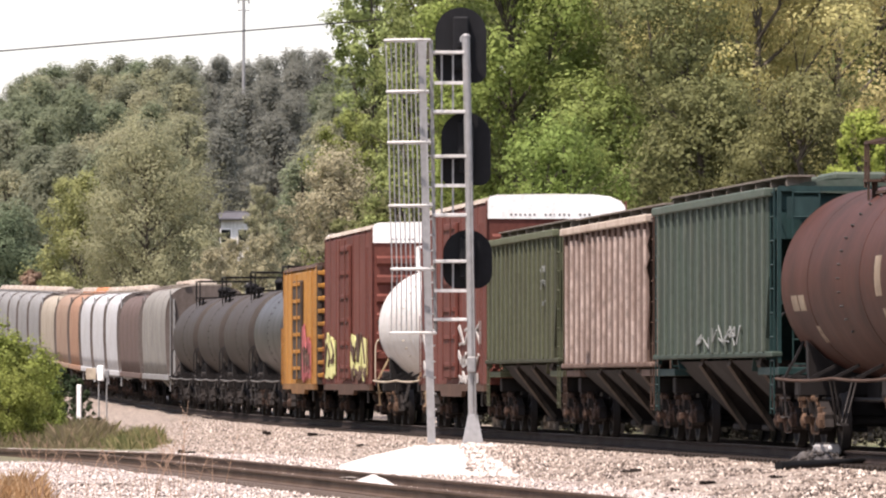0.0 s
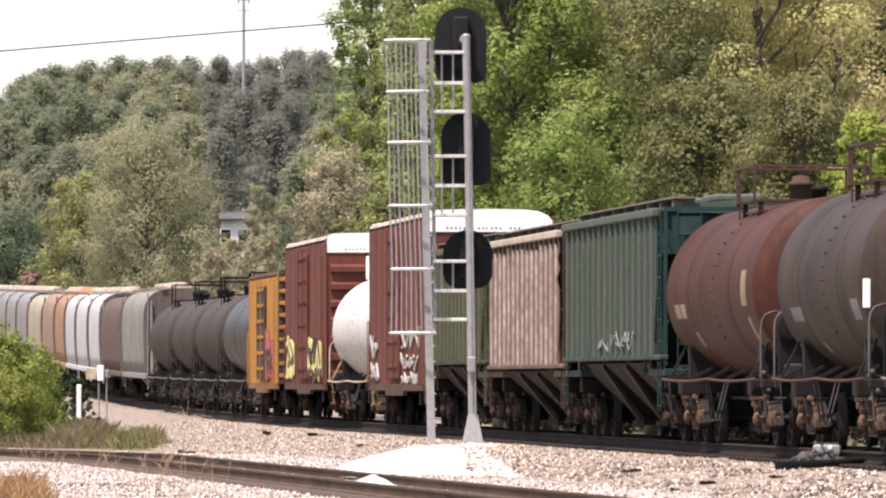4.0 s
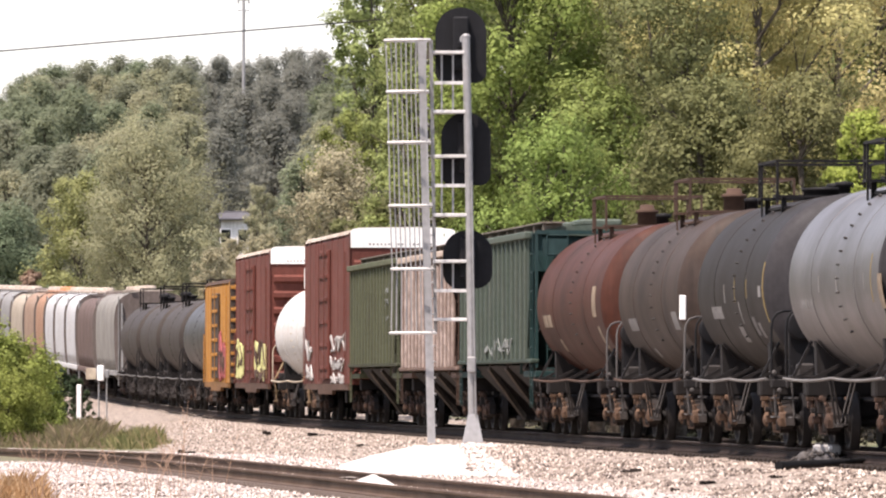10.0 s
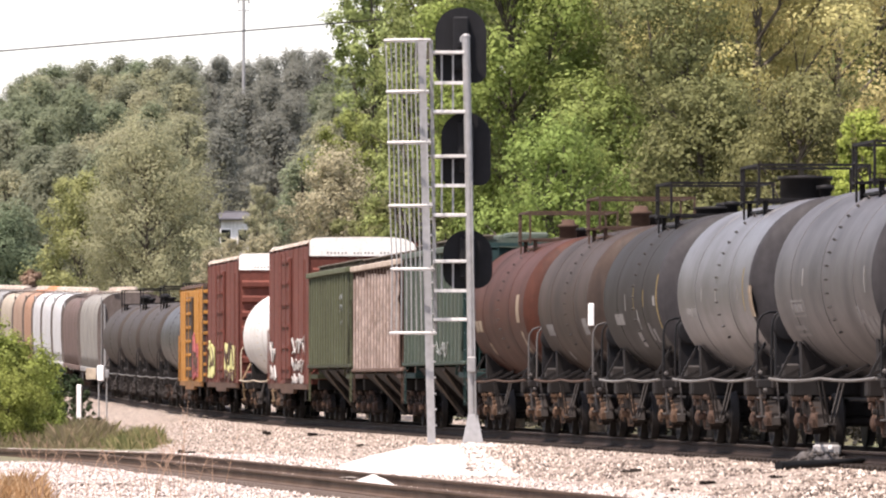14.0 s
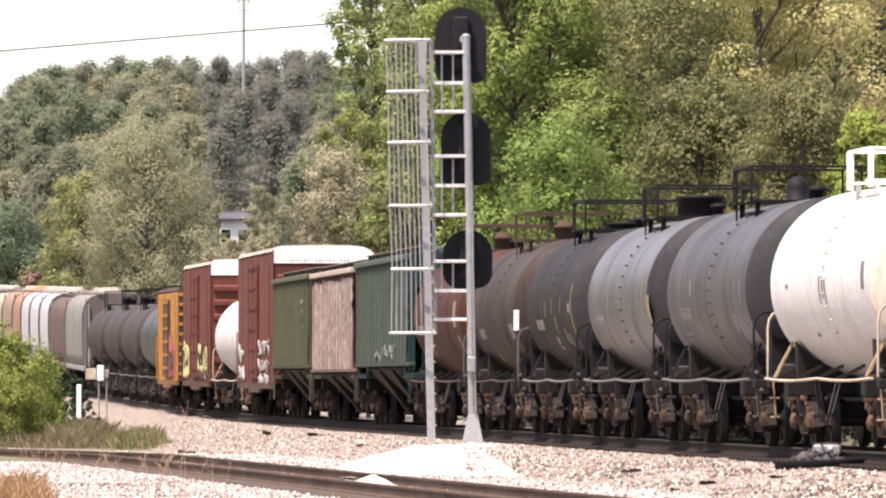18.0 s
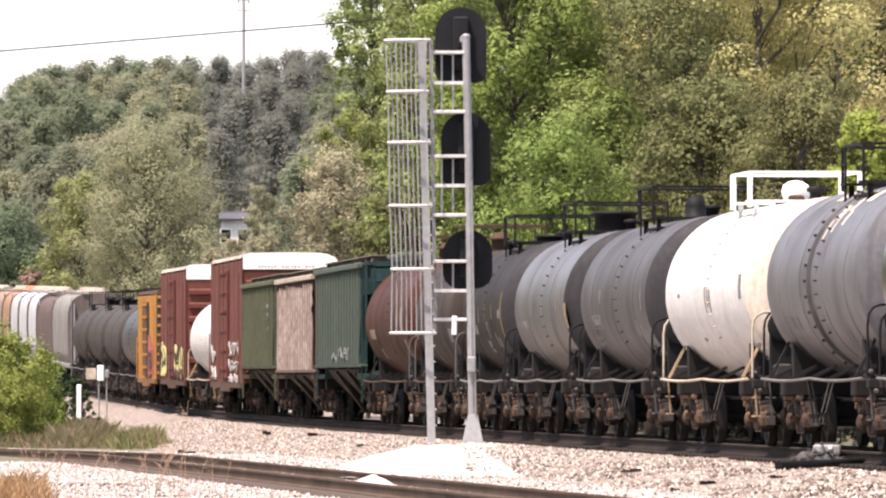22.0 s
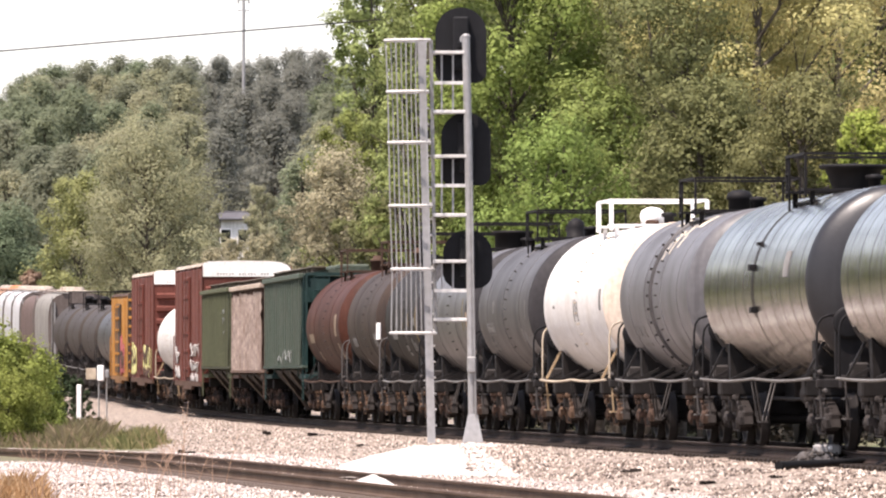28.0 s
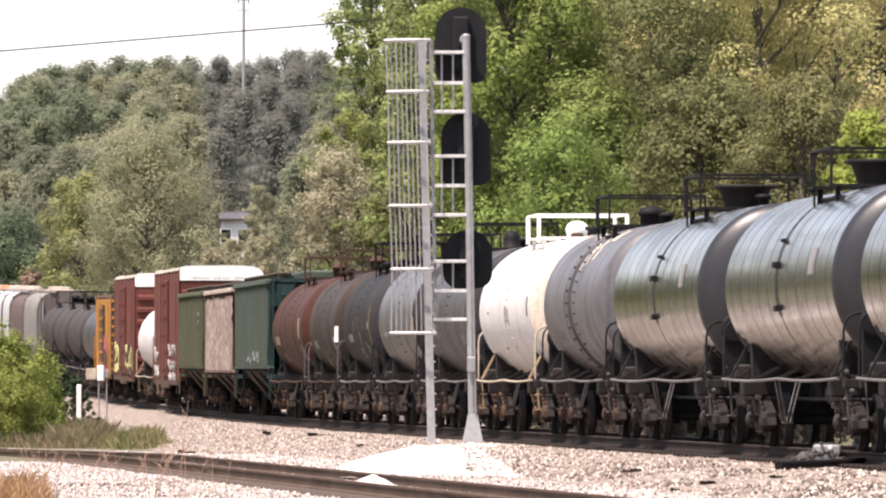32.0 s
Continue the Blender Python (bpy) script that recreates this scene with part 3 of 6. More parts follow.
    pf.box(0.75, 1.15, -0.95, 0.95, top - 0.02, top + 0.02)
    for x in (-1.0, 1.0):
        for y in (-0.8, 0.8):
            pf.box(x - 0.04, x + 0.04, y - 0.04, y + 0.04, top - 0.55, top)
    fitting("top_platform", pf, plat_mat)
    rl = Shape()
    rt = top + (0.48 if plat_mat is M_white else 0.57)
    for x in (-1.12, 1.12):
        for y in (-0.92, 0.92):
            rl.beam((x, y, top - 0.1), (x, y, rt), *((0.13, 0.07) if plat_mat is M_white else (0.05, 0.04)))
    for x in (-1.12, 1.12):
        rl.beam((x, -0.92, rt), (x, 0.92, rt), 0.042, 0.042)
    for y in (-0.92, 0.92):
        rl.beam((-1.12, y, rt), (1.12, y, rt), 0.042, 0.042)
    fitting("platform_railing", rl, plat_mat)
    fitting("railing_gate", Shape().beam((-0.8, -0.92, top - 0.3), (-0.8, -0.92, rt), 0.035, 0.035).beam((-1.12, -0.92, top + 0.3), (-0.8, -0.92, top + 0.3), 0.03, 0.03), plat_mat)
    dm = Shape()
    if dome == "flat":
        dm.lathe([(top - 0.2, 0.34), (top + 0.1, 0.34), (top + 0.11, 0.38), (top + 0.16, 0.38), (top + 0.18, 0.02)], 0, 0, 20, 'z')
        fitting("manway", dm, M_black)
    elif dome == "bullet":
        dm.lathe([(top - 0.2, 0.24), (top + 0.04, 0.24), (top + 0.05, 0.19), (top + 0.24, 0.2), (top + 0.36, 0.16), (top + 0.42, 0.08), (top + 0.44, 0.02)], 0, 0, 20, 'z')
        fitting("manway", dm, M_black)
    elif dome == "rusty":
        dm.lathe([(top - 0.2, 0.19), (top + 0.26, 0.19), (top + 0.27, 0.225), (top + 0.32, 0.225), (top + 0.34, 0.15), (top + 0.43, 0.13), (top + 0.44, 0.02)], 0, 0, 20, 'z')
        fitting("manway", dm, C_brownrust, "rusty manway casting")
    elif dome == "round":
        dm.lathe([(top - 0.2, 0.2), (top + 0.2, 0.2), (top + 0.21, 0.235), (top + 0.28, 0.235), (top + 0.34, 0.2), (top + 0.38, 0.11), (top + 0.39, 0.02)], 0, 0, 20, 'z')
        fitting("manway", dm, M_black)
    elif dome == "white":
        dm.lathe([(top - 0.2, 0.22), (top - 0.02, 0.22), (top - 0.02, 0.28), (top + 0.02, 0.28), (top + 0.02, 0.02)], 0, 0, 20, 'z')
        fitting("valve_base", dm, M_coupler, "rusty valve base")
        d2 = Shape().lathe([(top + 0.0, 0.2), (top + 0.1, 0.23), (top + 0.2, 0.245), (top + 0.29, 0.21), (top + 0.35, 0.12), (top + 0.37, 0.02)], 0, 0, 24, 'z')
        fitting("valve_hood", d2, M_white, "white domed valve hood")
        d3 = Shape().box(0.2, 0.34, -0.16, 0.1, top - 0.08, top + 0.12, 0.03).box(-0.1, 0.1, -0.34, -0.24, top - 0.08, top + 0.07, 0.02)
        fitting("valve_casting", d3, M_coupler, "rusty valve castings")
    elif dome == "drum":
        dm.lathe([(top - 0.2, 0.42), (top + 0.34, 0.42), (top + 0.35, 0.46), (top + 0.41, 0.46), (top + 0.43, 0.02)], 0, 0, 28, 'z')
        fitting("manway", dm, M_black)
    else:
        dm.lathe([(top - 0.2, 0.34), (top + 0.06, 0.35), (top + 0.2, 0.4), (top + 0.34, 0.46), (top + 0.36, 0.54), (top + 0.4, 0.56), (top + 0.42, 0.52), (top + 0.44, 0.02)], 0, 0, 28, 'z')
        fitting("manway", dm, M_black)
    for x in (-0.55, 0.6):
        v = Shape().lathe([(top - 0.15, 0.1), (top + 0.16, 0.1), (top + 0.17, 0.15), (top + 0.24, 0.15), (top + 0.26, 0.02)], 0.25, 0, 12, 'z', x)
        fitting("vent_valve", v, M_black)
    if detail:
        part("brake_cylinder", Shape().lathe([(-0.45, 0.16), (-0.4, 0.2), (0.4, 0.2), (0.45, 0.16)], -0.7, 0.86, 14, 'x', L * 0.12), M_frame, car)
        part("brake_valve", Shape().box(-0.5, -0.1, -0.5, -0.1, 0.65, 1.0, 0.03), M_frame, car)
        part("brake_pipe", Shape().pipe([(-L * 0.4, -0.6, 0.78), (L * 0.4, -0.6, 0.78)], 0.03), M_frame, car)
        vv = Shape().lathe([(0.75, 0.16), (1.15, 0.2), (1.3, 0.3)], 0, 0, 14, 'z', 0.3)
        part("bottom_outlet", vv, M_frame, car)
    return car


def hopper_car(s0, s1, colour, label, top=4.2, sill=1.5, posts=15, rusty=None, end_colour=None, grf=(), bays=3, sheet=None):
    """Covered hopper with outside posts. Body side from arc s0 to s1."""
    L = s0 - s1
    car = thing("covered_hopper", label, "hopper car", "freight train")
    CARS.append((car, (s0 + s1) / 2))
    h, W = L / 2, 1.5
    end_colour = end_colour or colour
    bd = Shape()
    # side sheets: full at the top, cut back to the slope at the ends
    for y in (-1, 1):
        pr = [(-h, top - 0.15), (-h, top - 1.5), (-h + 0.35, sill + 0.25), (-h + 0.35, sill), (h - 0.35, sill), (h - 0.35, sill + 0.25), (h, top - 1.5), (h, top - 0.15)]
        bd.prism(pr, y * W - 0.03, y * W + 0.03, 'y')
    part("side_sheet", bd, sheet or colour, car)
    for y in (-1, 1):
        for k in range(posts):
            x = -h + 0.5 + (L - 1.0) * k / (posts - 1)
            ps = Shape().box(x - 0.07, x + 0.07, y * (W + 0.045) - 0.03, y * (W + 0.045) + 0.03, sill + 0.02, top - 0.2, 0.012)
            part("side_post", ps, colour, car)
            # the chord's shadow on the post tops, put in as brown boxes
            if rusty:
                part("post_head", Shape().box(x - 0.073, x + 0.073, y * (W + 0.045) - 0.033, y * (W + 0.045) + 0.033, top - 0.36 - 0.16 * noise.noise((x * 3, y, 0)), top - 0.195), C_brownrust, car, "post top darkened for the shadow under the chord")
        ch = Shape().box(-h - 0.1, h + 0.1, y * (W + 0.04) - 0.08, y * (W + 0.04) + 0.08, top - 0.24, top - 0.1, 0.02)
        part("top_chord", ch, C_chord if rusty else colour, car)
        ss = Shape().box(-h - 0.5, h + 0.5, y * (W - 0.04) - 0.09, y * (W - 0.04) + 0.09, sill - 0.06, sill + 0.03, 0.02)
        part("side_sill", ss, sheet or colour, car)
    if rusty:
        # buckled edges of the side sheets
        for y in (-1, 1):
            for x in (-h + 0.02, h - 0.02):
                zs = [sill + 0.1 + (top - 0.35 - sill) * k / 12 for k in range(13)]
                ys = [y * (W + 0.04 + 0.11 * abs(noise.noise((k * 0.55, x, y)))) for k in range(13)]
                e = Shape()
                for k in range(12):
                    e.quad((x - 0.16, y * W, zs[k]), (x + 0.16, ys[k], zs[k]), (x + 0.16, ys[k + 1], zs[k + 1]), (x - 0.16, y * W, zs[k + 1]), 0.012)
                part("bent_edge", e, C_brownrust, car, "buckled rusty edge of the side sheet")
    rf = Shape().prism([(-W - 0.05, top - 0.14), (-0.9, top), (0, top + 0.06), (0.9, top), (W + 0.05, top - 0.14), (0, top - 0.2)], -h - 0.1, h + 0.1)
    part("roof", rf, rusty or colour, car)
    for y in (-1.05, 1.05):
        rw = Shape().box(-h - 0.3, h + 0.3, y - 0.22, y + 0.22, top + 0.07, top + 0.1)
        for k in range(9):
            x = -h + L * k / 8
            rw.box(x - 0.03, x + 0.03, y - 0.2, y + 0.2, top - 0.1, top + 0.07)
        part("roof_walk", rw, C_walk, car)
    for k in range(5):
        x = -h + L * (k + 0.5) / 5
        ht = Shape().box(x - 1.0, x + 1.0, -0.42, 0.42, top + 0.03, top + 0.17, 0.04)
        part("roof_hatch", ht, rusty or colour, car)
    # slope sheets at both ends and the end framing
    for sg in (-1, 1):
        sl = Shape()
        sl.quad((sg * (h - 0.02), -W + 0.04, top - 0.4), (sg * (h - 0.02), W - 0.04, top - 0.4), (sg * (h - 2.6), W - 0.04, 1.25), (sg * (h - 2.6), -W + 0.04, 1.25), 0.04)
        sl.box(min(sg * h, sg * (h - 0.05)), max(sg * h, sg * (h - 0.05)), -W, W, top - 0.9, top - 0.12)
        part("slope_sheet", sl, end_colour, car)
        fr = Shape()
        xe = sg * (h + 0.45)
        for y in (-1.42, 1.42):
            fr.beam((xe, y, 1.35), (xe, y, top - 0.1), 0.07, 0.06)
            fr.beam((sg * (h - 0.3), y, sill), (sg * (h - 0.1), y, top - 0.4), 0.1, 0.08)
        fr.beam((xe, -1.42, top - 0.12), (xe, 1.42, top - 0.12), 0.08, 0.08)
        fr.beam((xe, -1.42, 2.3), (xe, 1.42, 2.3), 0.06, 0.06)
        for y in (-0.5, 0.5):
            fr.beam((xe - sg * 0.1, y, 1.2), (sg * (h - 0.6), y, 3.0), 0.1, 0.1)
        fr.box(min(sg * (h - 1.9), sg * (h + 0.6)), max(sg * (h - 1.9), sg * (h + 0.6)), -1.45, 1.45, 1.16, 1.28, 0.01)
        part("end_frame", fr, end_colour, car)
        for y in (-1.5, 1.5):
            part("ladder", ladder(sg * (h + 0.22), y, 0.55, top - 0.1, 0.42), rusty or end_colour, car)
        part("end_ladder", ladder(sg * (h + 0.5), -1.0, 1.25, top - 0.1, 0.42, None, 'y'), end_colour, car)
        bw = Shape().lathe([(0, 0.02), (0.01, 0.26), (0.05, 0.28), (0.08, 0.24), (0.09, 0.02)], 0.75, 2.6, 16, 'x', xe)
        if sg > 0:
            part("brake_wheel", bw, M_frame, car)
            part("sign_board", Shape().box(xe + 0.02, xe + 0.05, -1.3, -0.8, top - 0.6, top - 0.25), end_colour, car)
    # discharge bays
    for k in range(bays):
        x = (-0.5 + (k + 0.5) / bays) * (L - 3.6)
        a, b = (L - 3.6) / bays / 2 - 0.25, 0.45
        z0, z1 = 0.32, sill - 0.1
        vs = [(x - a, -W + 0.06, z1), (x + a, -W + 0.06, z1), (x + a, W - 0.06, z1), (x - a, W - 0.06, z1), (x - b, -0.45, z0), (x + b, -0.45, z0), (x + b, 0.45, z0), (x - b, 0.45, z0)]
        hp = Shape().add(vs, [(3, 2, 1, 0), (4, 5, 6, 7), (0, 1, 5, 4), (1, 2, 6, 5), (2, 3, 7, 6), (3, 0, 4, 7)])
        part("discharge_bay", hp, M_frame, car)
        # pale strips added in place of the bays' narrow sunlit faces
        for y in (-1, 1):
            part("bay_flange", Shape().beam((x + a, y * (W - 0.1), z1), (x + b, y * 0.5, z0), 0.06, 0.2), C_bay_lit, car)
        gt = Shape().box(x - 0.5, x + 0.5, -0.6, 0.6, 0.24, 0.34, 0.02)
        part("outlet_gate", gt, M_frame, car)
    cs = Shape().box(-h - 0.5, h + 0.5, -0.28, 0.28, 0.74, 1.16, 0.02)
    for sg in (-1, 1):
        cs.box(sg * (h - 1.0) - 0.2, sg * (h - 1.0) + 0.2, -1.35, 1.35, 0.86, 1.14, 0.02)
    part("centre_sill", cs, M_frame, car)
    if grf:
        for row in grf:
            for g in strokes(-W - 0.066, *row):
                part("graffiti", g, M_tag_f, car, "pale scrawled paint mark")
    running_gear(car, h, h - 1.0, h + 0.45)
    return car


def box_car(s0, s1, colour, label, top=5.05, white_top=True, dark_door=False, tag=None, tag_mat=None, tag2=None, fill=None):
    """Box car: side from arc s0 to s1."""
    L = s0 - s1
    h, W = L / 2, 1.5
    car = thing("box_car", label, "box car", "freight train")
    CARS.append((car, (s0 + s1) / 2))
    b = Shape().prism([(-W, 1.0), (-W, top - 0.24), (-W + 0.1, top - 0.1), (W - 0.1, top - 0.1), (W, top - 0.24), (W, 1.0)], -h + 0.05, h - 0.05)
    part("body", b, colour, car)
    rf = Shape().prism([(-W - 0.02, top - 0.15), (-W + 0.04, top - 0.06), (-W + 0.2, top - 0.01), (0, top + 0.02), (W - 0.7, top + 0.01), (W - 0.35, top - 0.04), (W - 0.12, top - 0.13), (W + 0.0, top - 0.24), (0, top - 0.2)], -h - 0.02, h + 0.02)
    part("roof", rf, C_roof if white_top else C_brownrust, car, "weathered pale roof" if white_top else "rusty roof")
    for k in range(12):
        x = -h + 0.5 + (L - 1.0) * k / 11
        r = Shape().prism([(-W + 0.1, top - 0.02), (-0.8, top + 0.03), (0, top + 0.045), (0.7, top + 0.03), (W - 0.3, top - 0.03), (0, top - 0.05)], x - 0.05, x + 0.05)
        part("roof_rib", r, C_roof if white_top else C_brownrust, car)
    for y in (-1, 1):
        n = 9
        for k in range(n):
            x = -h + 0.06 + (L - 0.12) * k / (n - 1)
            if abs(x) < 1.6:
                continue
            wd = 0.1 if k in (0, n - 1) else 0.045
            ps = Shape().box(x - wd, x + wd, y * W - 0.014, y * W + 0.014, 1.02, top - 0.12, 0.006)
            part("side_post", ps, colour, car)
        door = Shape().box(-1.5, 1.5, y * (W + 0.05) - 0.045, y * (W + 0.05) + 0.045, 1.15, top - 0.45, 0.02)
        d = part("door", door, C_door if dark_door else colour, car, "dark sliding door" if dark_door else "")
        for k in range(6):
            z = 1.4 + (top - 2.0) * k / 5
            part("door_rib", Shape().box(-1.42, 1.42, y * (W + 0.1) - 0.03, y * (W + 0.1) + 0.03, z, z + 0.1, 0.01), C_yellow if dark_door else colour, d)
        for x in (-0.9, 0.9):
            part("lock_rod", Shape().pipe([(x, y * (W + 0.15), 1.1), (x, y * (W + 0.15), top - 0.3)], 0.016), colour, d)
        part("side_sill", Shape().prism([(-h + 0.1, 1.02), (-h + 0.1, 0.86), (-2.6, 0.86), (-2.4, 0.74), (2.4, 0.74), (2.6, 0.86), (h - 0.1, 0.86), (h - 0.1, 1.02)], y * W - 0.05, y * W + 0.05, 'y'), C_yellowsill if dark_door else C_sill, car)
        for sg in (-1, 1):
            zt = top - 0.3 if not white_top else top - 0.6
            part("ladder", ladder(sg * (h - 0.45), y * (W + 0.08), 1.0, zt if sg > 0 else 2.6, 0.46, r=0.009, side=0.018), colour, car)
            part("stirrup", Shape().pipe([(sg * (h - 0.68), y * (W + 0.04), 1.0), (sg * (h - 0.68), y * (W + 0.04), 0.55), (sg * (h - 0.22), y * (W + 0.04), 0.55), (sg * (h - 0.22), y * (W + 0.04), 1.0)], 0.018), M_frame, car)
    # pressed ends: horizontal ribs, the top panel painted white on tall cars
    for sg in (-1, 1):
        e = Shape()
        zt = top - 0.75 if white_top else top - 0.1
        e.box(min(sg * h, sg * (h - 0.06)), max(sg * h, sg * (h - 0.06)), -W, W, 1.0, top - 0.26, 0.01)
        part("end_panel", e, C_door if dark_door else colour, car)
        nr = 7 if white_top else 9
        for k in range(nr):
            z = 1.25 + (zt - 1.45) * k / (nr - 1)
            rb = Shape()
            e1 = 0.08 if dark_door else 0.13
            rb.prism([(sg * h, z - e1), (sg * (h + 0.09), z - e1 * 0.5), (sg * (h + 0.09), z + e1 * 0.5), (sg * h, z + e1)], -W + (0.03 if dark_door else 0.12), W - 0.12, 'y')
            part("end_rib", rb, colour, car)
        if white_top:
            wt = Shape().prism([(-W + 0.02, top - 0.5), (-W + 0.02, top - 0.1), (-W + 0.07, top - 0.03), (-W + 0.22, top + 0.01), (0, top + 0.03), (W - 0.7, top + 0.02), (W - 0.36, top - 0.02), (W - 0.12, top - 0.12), (W - 0.02, top - 0.26), (W - 0.02, top - 0.5)], min(sg * (h - 0.01), sg * (h + 0.03)), max(sg * (h - 0.01), sg * (h + 0.03)))
            wp = part("end_white_panel", wt, M_white, car, "white painted top panel")
            y = -1.0
            for wd in (0.1, 0.1, 0.1, 0.1, 0.1, 0.1, 0.0, 0.1, 0.1, 0.05, 0.1, 0.1, 0.1, 0.0, 0.1, 0.1, 0.1):
                if wd:
                    part("letter_bar", Shape().box(min(sg * (h + 0.03), sg * (h + 0.036)), max(sg * (h + 0.03), sg * (h + 0.036)), y, y + wd * 0.5, top - 0.44, top - 0.39), M_letter, wp)
                y += 0.1 if wd else 0.14
        else:
            for y in (-W + 0.08, W - 0.08):
                part("corner_post", Shape().box(min(sg * h, sg * (h + 0.06)), max(sg * h, sg * (h + 0.06)), y - 0.08, y + 0.08, 1.0, top - 0.1, 0.02), C_door, car)
        part("end_ladder", ladder(sg * (h + 0.14), 1.05 * sg, 1.0, zt, 0.42, None, 'y'), colour, car)
        part("crossover_step", Shape().box(sg * (h + 0.2) - 0.12, sg * (h + 0.2) + 0.12, -0.8, 0.8, 1.1, 1.14), M_frame, car)
    part("centre_sill", Shape().box(-h - 0.15, h + 0.15, -0.3, 0.3, 0.68, 1.0, 0.02), M_frame, car)
    for x in (-h + 2.0, 0.0, h - 2.0):
        part("bolster", Shape().box(x - 0.15, x + 0.15, -1.4, 1.4, 0.8, 1.0, 0.02), M_frame, car)
    part("brake_cylinder", Shape().lathe([(-0.5, 0.18), (-0.45, 0.22), (0.45, 0.22), (0.5, 0.18)], -0.7, 0.72, 12, 'x', 1.2), M_frame, car)
    for row in tag or ():
        for g in strokes(-W - 0.02, *row, thick=0.03):
            part("graffiti", g, tag_mat, car, "spray-painted tag")
    for row in fill or ():
        for g in patches(-W - 0.02, *row):
            part("graffiti", g, tag_mat, car, "block of spray paint")
    for row in tag2 or ():
        for g in strokes(-W - 0.05, *row, thick=0.02):
            part("graffiti", g, M_door2, car, "dark outline of the tag")
    running_gear(car, h, h - 2.0, h + 0.1)
    return car


def smooth_hopper(s0, s1, colour, label, top=4.45, stripe=None, roof=None):
    """Covered hopper with a smooth curved side."""
    L = s0 - s1
    h = L / 2
    roof = roof or C_hoproof
    car = thing("covered_hopper", label, "hopper car", "freight train")
    CARS.append((car, (s0 + s1) / 2))
    pr = [(-1.4, 1.2), (-1.46, 1.7), (-1.5, 2.5), (-1.5, 3.1), (-1.48, top - 0.9), (-1.42, top - 0.6), (-1.3, top - 0.36), (-1.1, top - 0.18), (-0.85, top - 0.08), (-0.5, top - 0.03), (0, top)]
    full = pr + [(-y, z) for y, z in reversed(pr[:-1])]
    b = Shape()
    n = len(full)
    vs = [(x, y, z) for x in (-h, h) for y, z in full]
    b.add(vs, [(i, (i + 1) % n, n + (i + 1) % n, n + i) for i in range(n)], True)
    b.add(vs, [tuple(reversed(range(n))), tuple(range(n, 2 * n))])
    part("body", b, colour, car)
    # rims coloured dark to imitate the dark gaps between cars
    for x in (-h + 0.04, h - 0.04):
        rim = [(a * 1.02, b) for a, b in full]
        part("end_rim", Shape().prism(rim, x - 0.05, x + 0.05), C_darkroof, car)
    for k in range(1, 5):
        x = -h + L * k / 5
        part("side_seam", Shape().prism([(a * 1.006, b) for a, b in pr[:-2]] + [(a * 0.98, b) for a, b in reversed(pr[:-2])], x - 0.03, x + 0.03), colour, car)
    for sg in (-1, 1):
        for y in (-1.36, 1.36):
            part("ladder", ladder(sg * (h + 0.25), y, 0.6, top - 0.2, 0.4), stripe or M_pipe, car)
            part("end_post", Shape().beam((sg * (h + 0.5), y * 0.9, 1.1), (sg * (h + 0.05), y * 0.9, top - 0.5), 0.07, 0.07), stripe or M_pipe, car)
        part("end_platform", Shape().box(sg * (h + 0.25) - 0.3, sg * (h + 0.25) + 0.3, -1.4, 1.4, 1.1, 1.18), M_frame, car)
    for k in range(3):
        x = (-0.5 + (k + 0.5) / 3) * L * 0.72
        hp = Shape().add([(x - 1.2, -1.2, 1.25), (x + 1.2, -1.2, 1.25), (x + 1.2, 1.2, 1.25), (x - 1.2, 1.2, 1.25), (x - 0.4, -0.4, 0.4), (x + 0.4, -0.4, 0.4), (x + 0.4, 0.4, 0.4), (x - 0.4, 0.4, 0.4)],
                         [(3, 2, 1, 0), (4, 5, 6, 7), (0, 1, 5, 4), (1, 2, 6, 5), (2, 3, 7, 6), (3, 0, 4, 7)])
        part("discharge_bay", hp, colour, car)
    for y in (-1, 1):
        part("side_sill", Shape().box(-h - 0.4, h + 0.4, y * 1.42 - 0.06, y * 1.42 + 0.06, 1.0, 1.2, 0.02), stripe or colour, car)
        part("roof_rail", Shape().box(-h - 0.1, h + 0.1, y * 0.75 - 0.12, y * 0.75 + 0.12, top + 0.02, top + 0.06), roof, car)
    part("roof_trough", Shape().box(-h + 0.6, h - 0.6, -0.4, 0.4, top - 0.03, top + 0.1, 0.03), roof, car)
    for k in range(4):
        x = (-0.5 + (k + 0.5) / 4) * (L - 1.6)
        part("roof_hatch", Shape().lathe([(top + 0.04, 0.34), (top + 0.2, 0.34), (top + 0.24, 0.26), (top + 0.25, 0.02)], 0, 0, 12, 'z', x), roof, car)
    running_gear(car, h, h - 0.9, h + 0.3)
    return car


# ---- the train, near to far ----
C_shiny = paint("polished_jacket", (0.1845, 0.1763, 0.1577), (0.11, 0.098, 0.088), 0.55, 0.2, 1.0, 0.05, 0.8, 1.2)
C_gray = paint("grey_tank", (0.09159, 0.08892, 0.09376), (0.036, 0.033, 0.032), 0.7, 0.45, gloss=0.3)
# tank heads darkened in colour, as if turned away from the sun
C_shadedhead = paint("shaded_head", (0.03, 0.028, 0.0295), (0.016, 0.015, 0.0155), 0.5, 0.6)
C_white = paint("white_tank", (0.5148, 0.4992, 0.4836), (0.34, 0.27, 0.2), 0.35, 0.45, gloss=0.3)
C_tanhead = paint("rust_stained_head", (0.54, 0.46, 0.38), (0.17, 0.1, 0.065), 0.7, 0.6)
C_blackhead = paint("black_head", (0.011, 0.011, 0.013), (0.02, 0.018, 0.018), 0.4, 0.4, gloss=0.4)
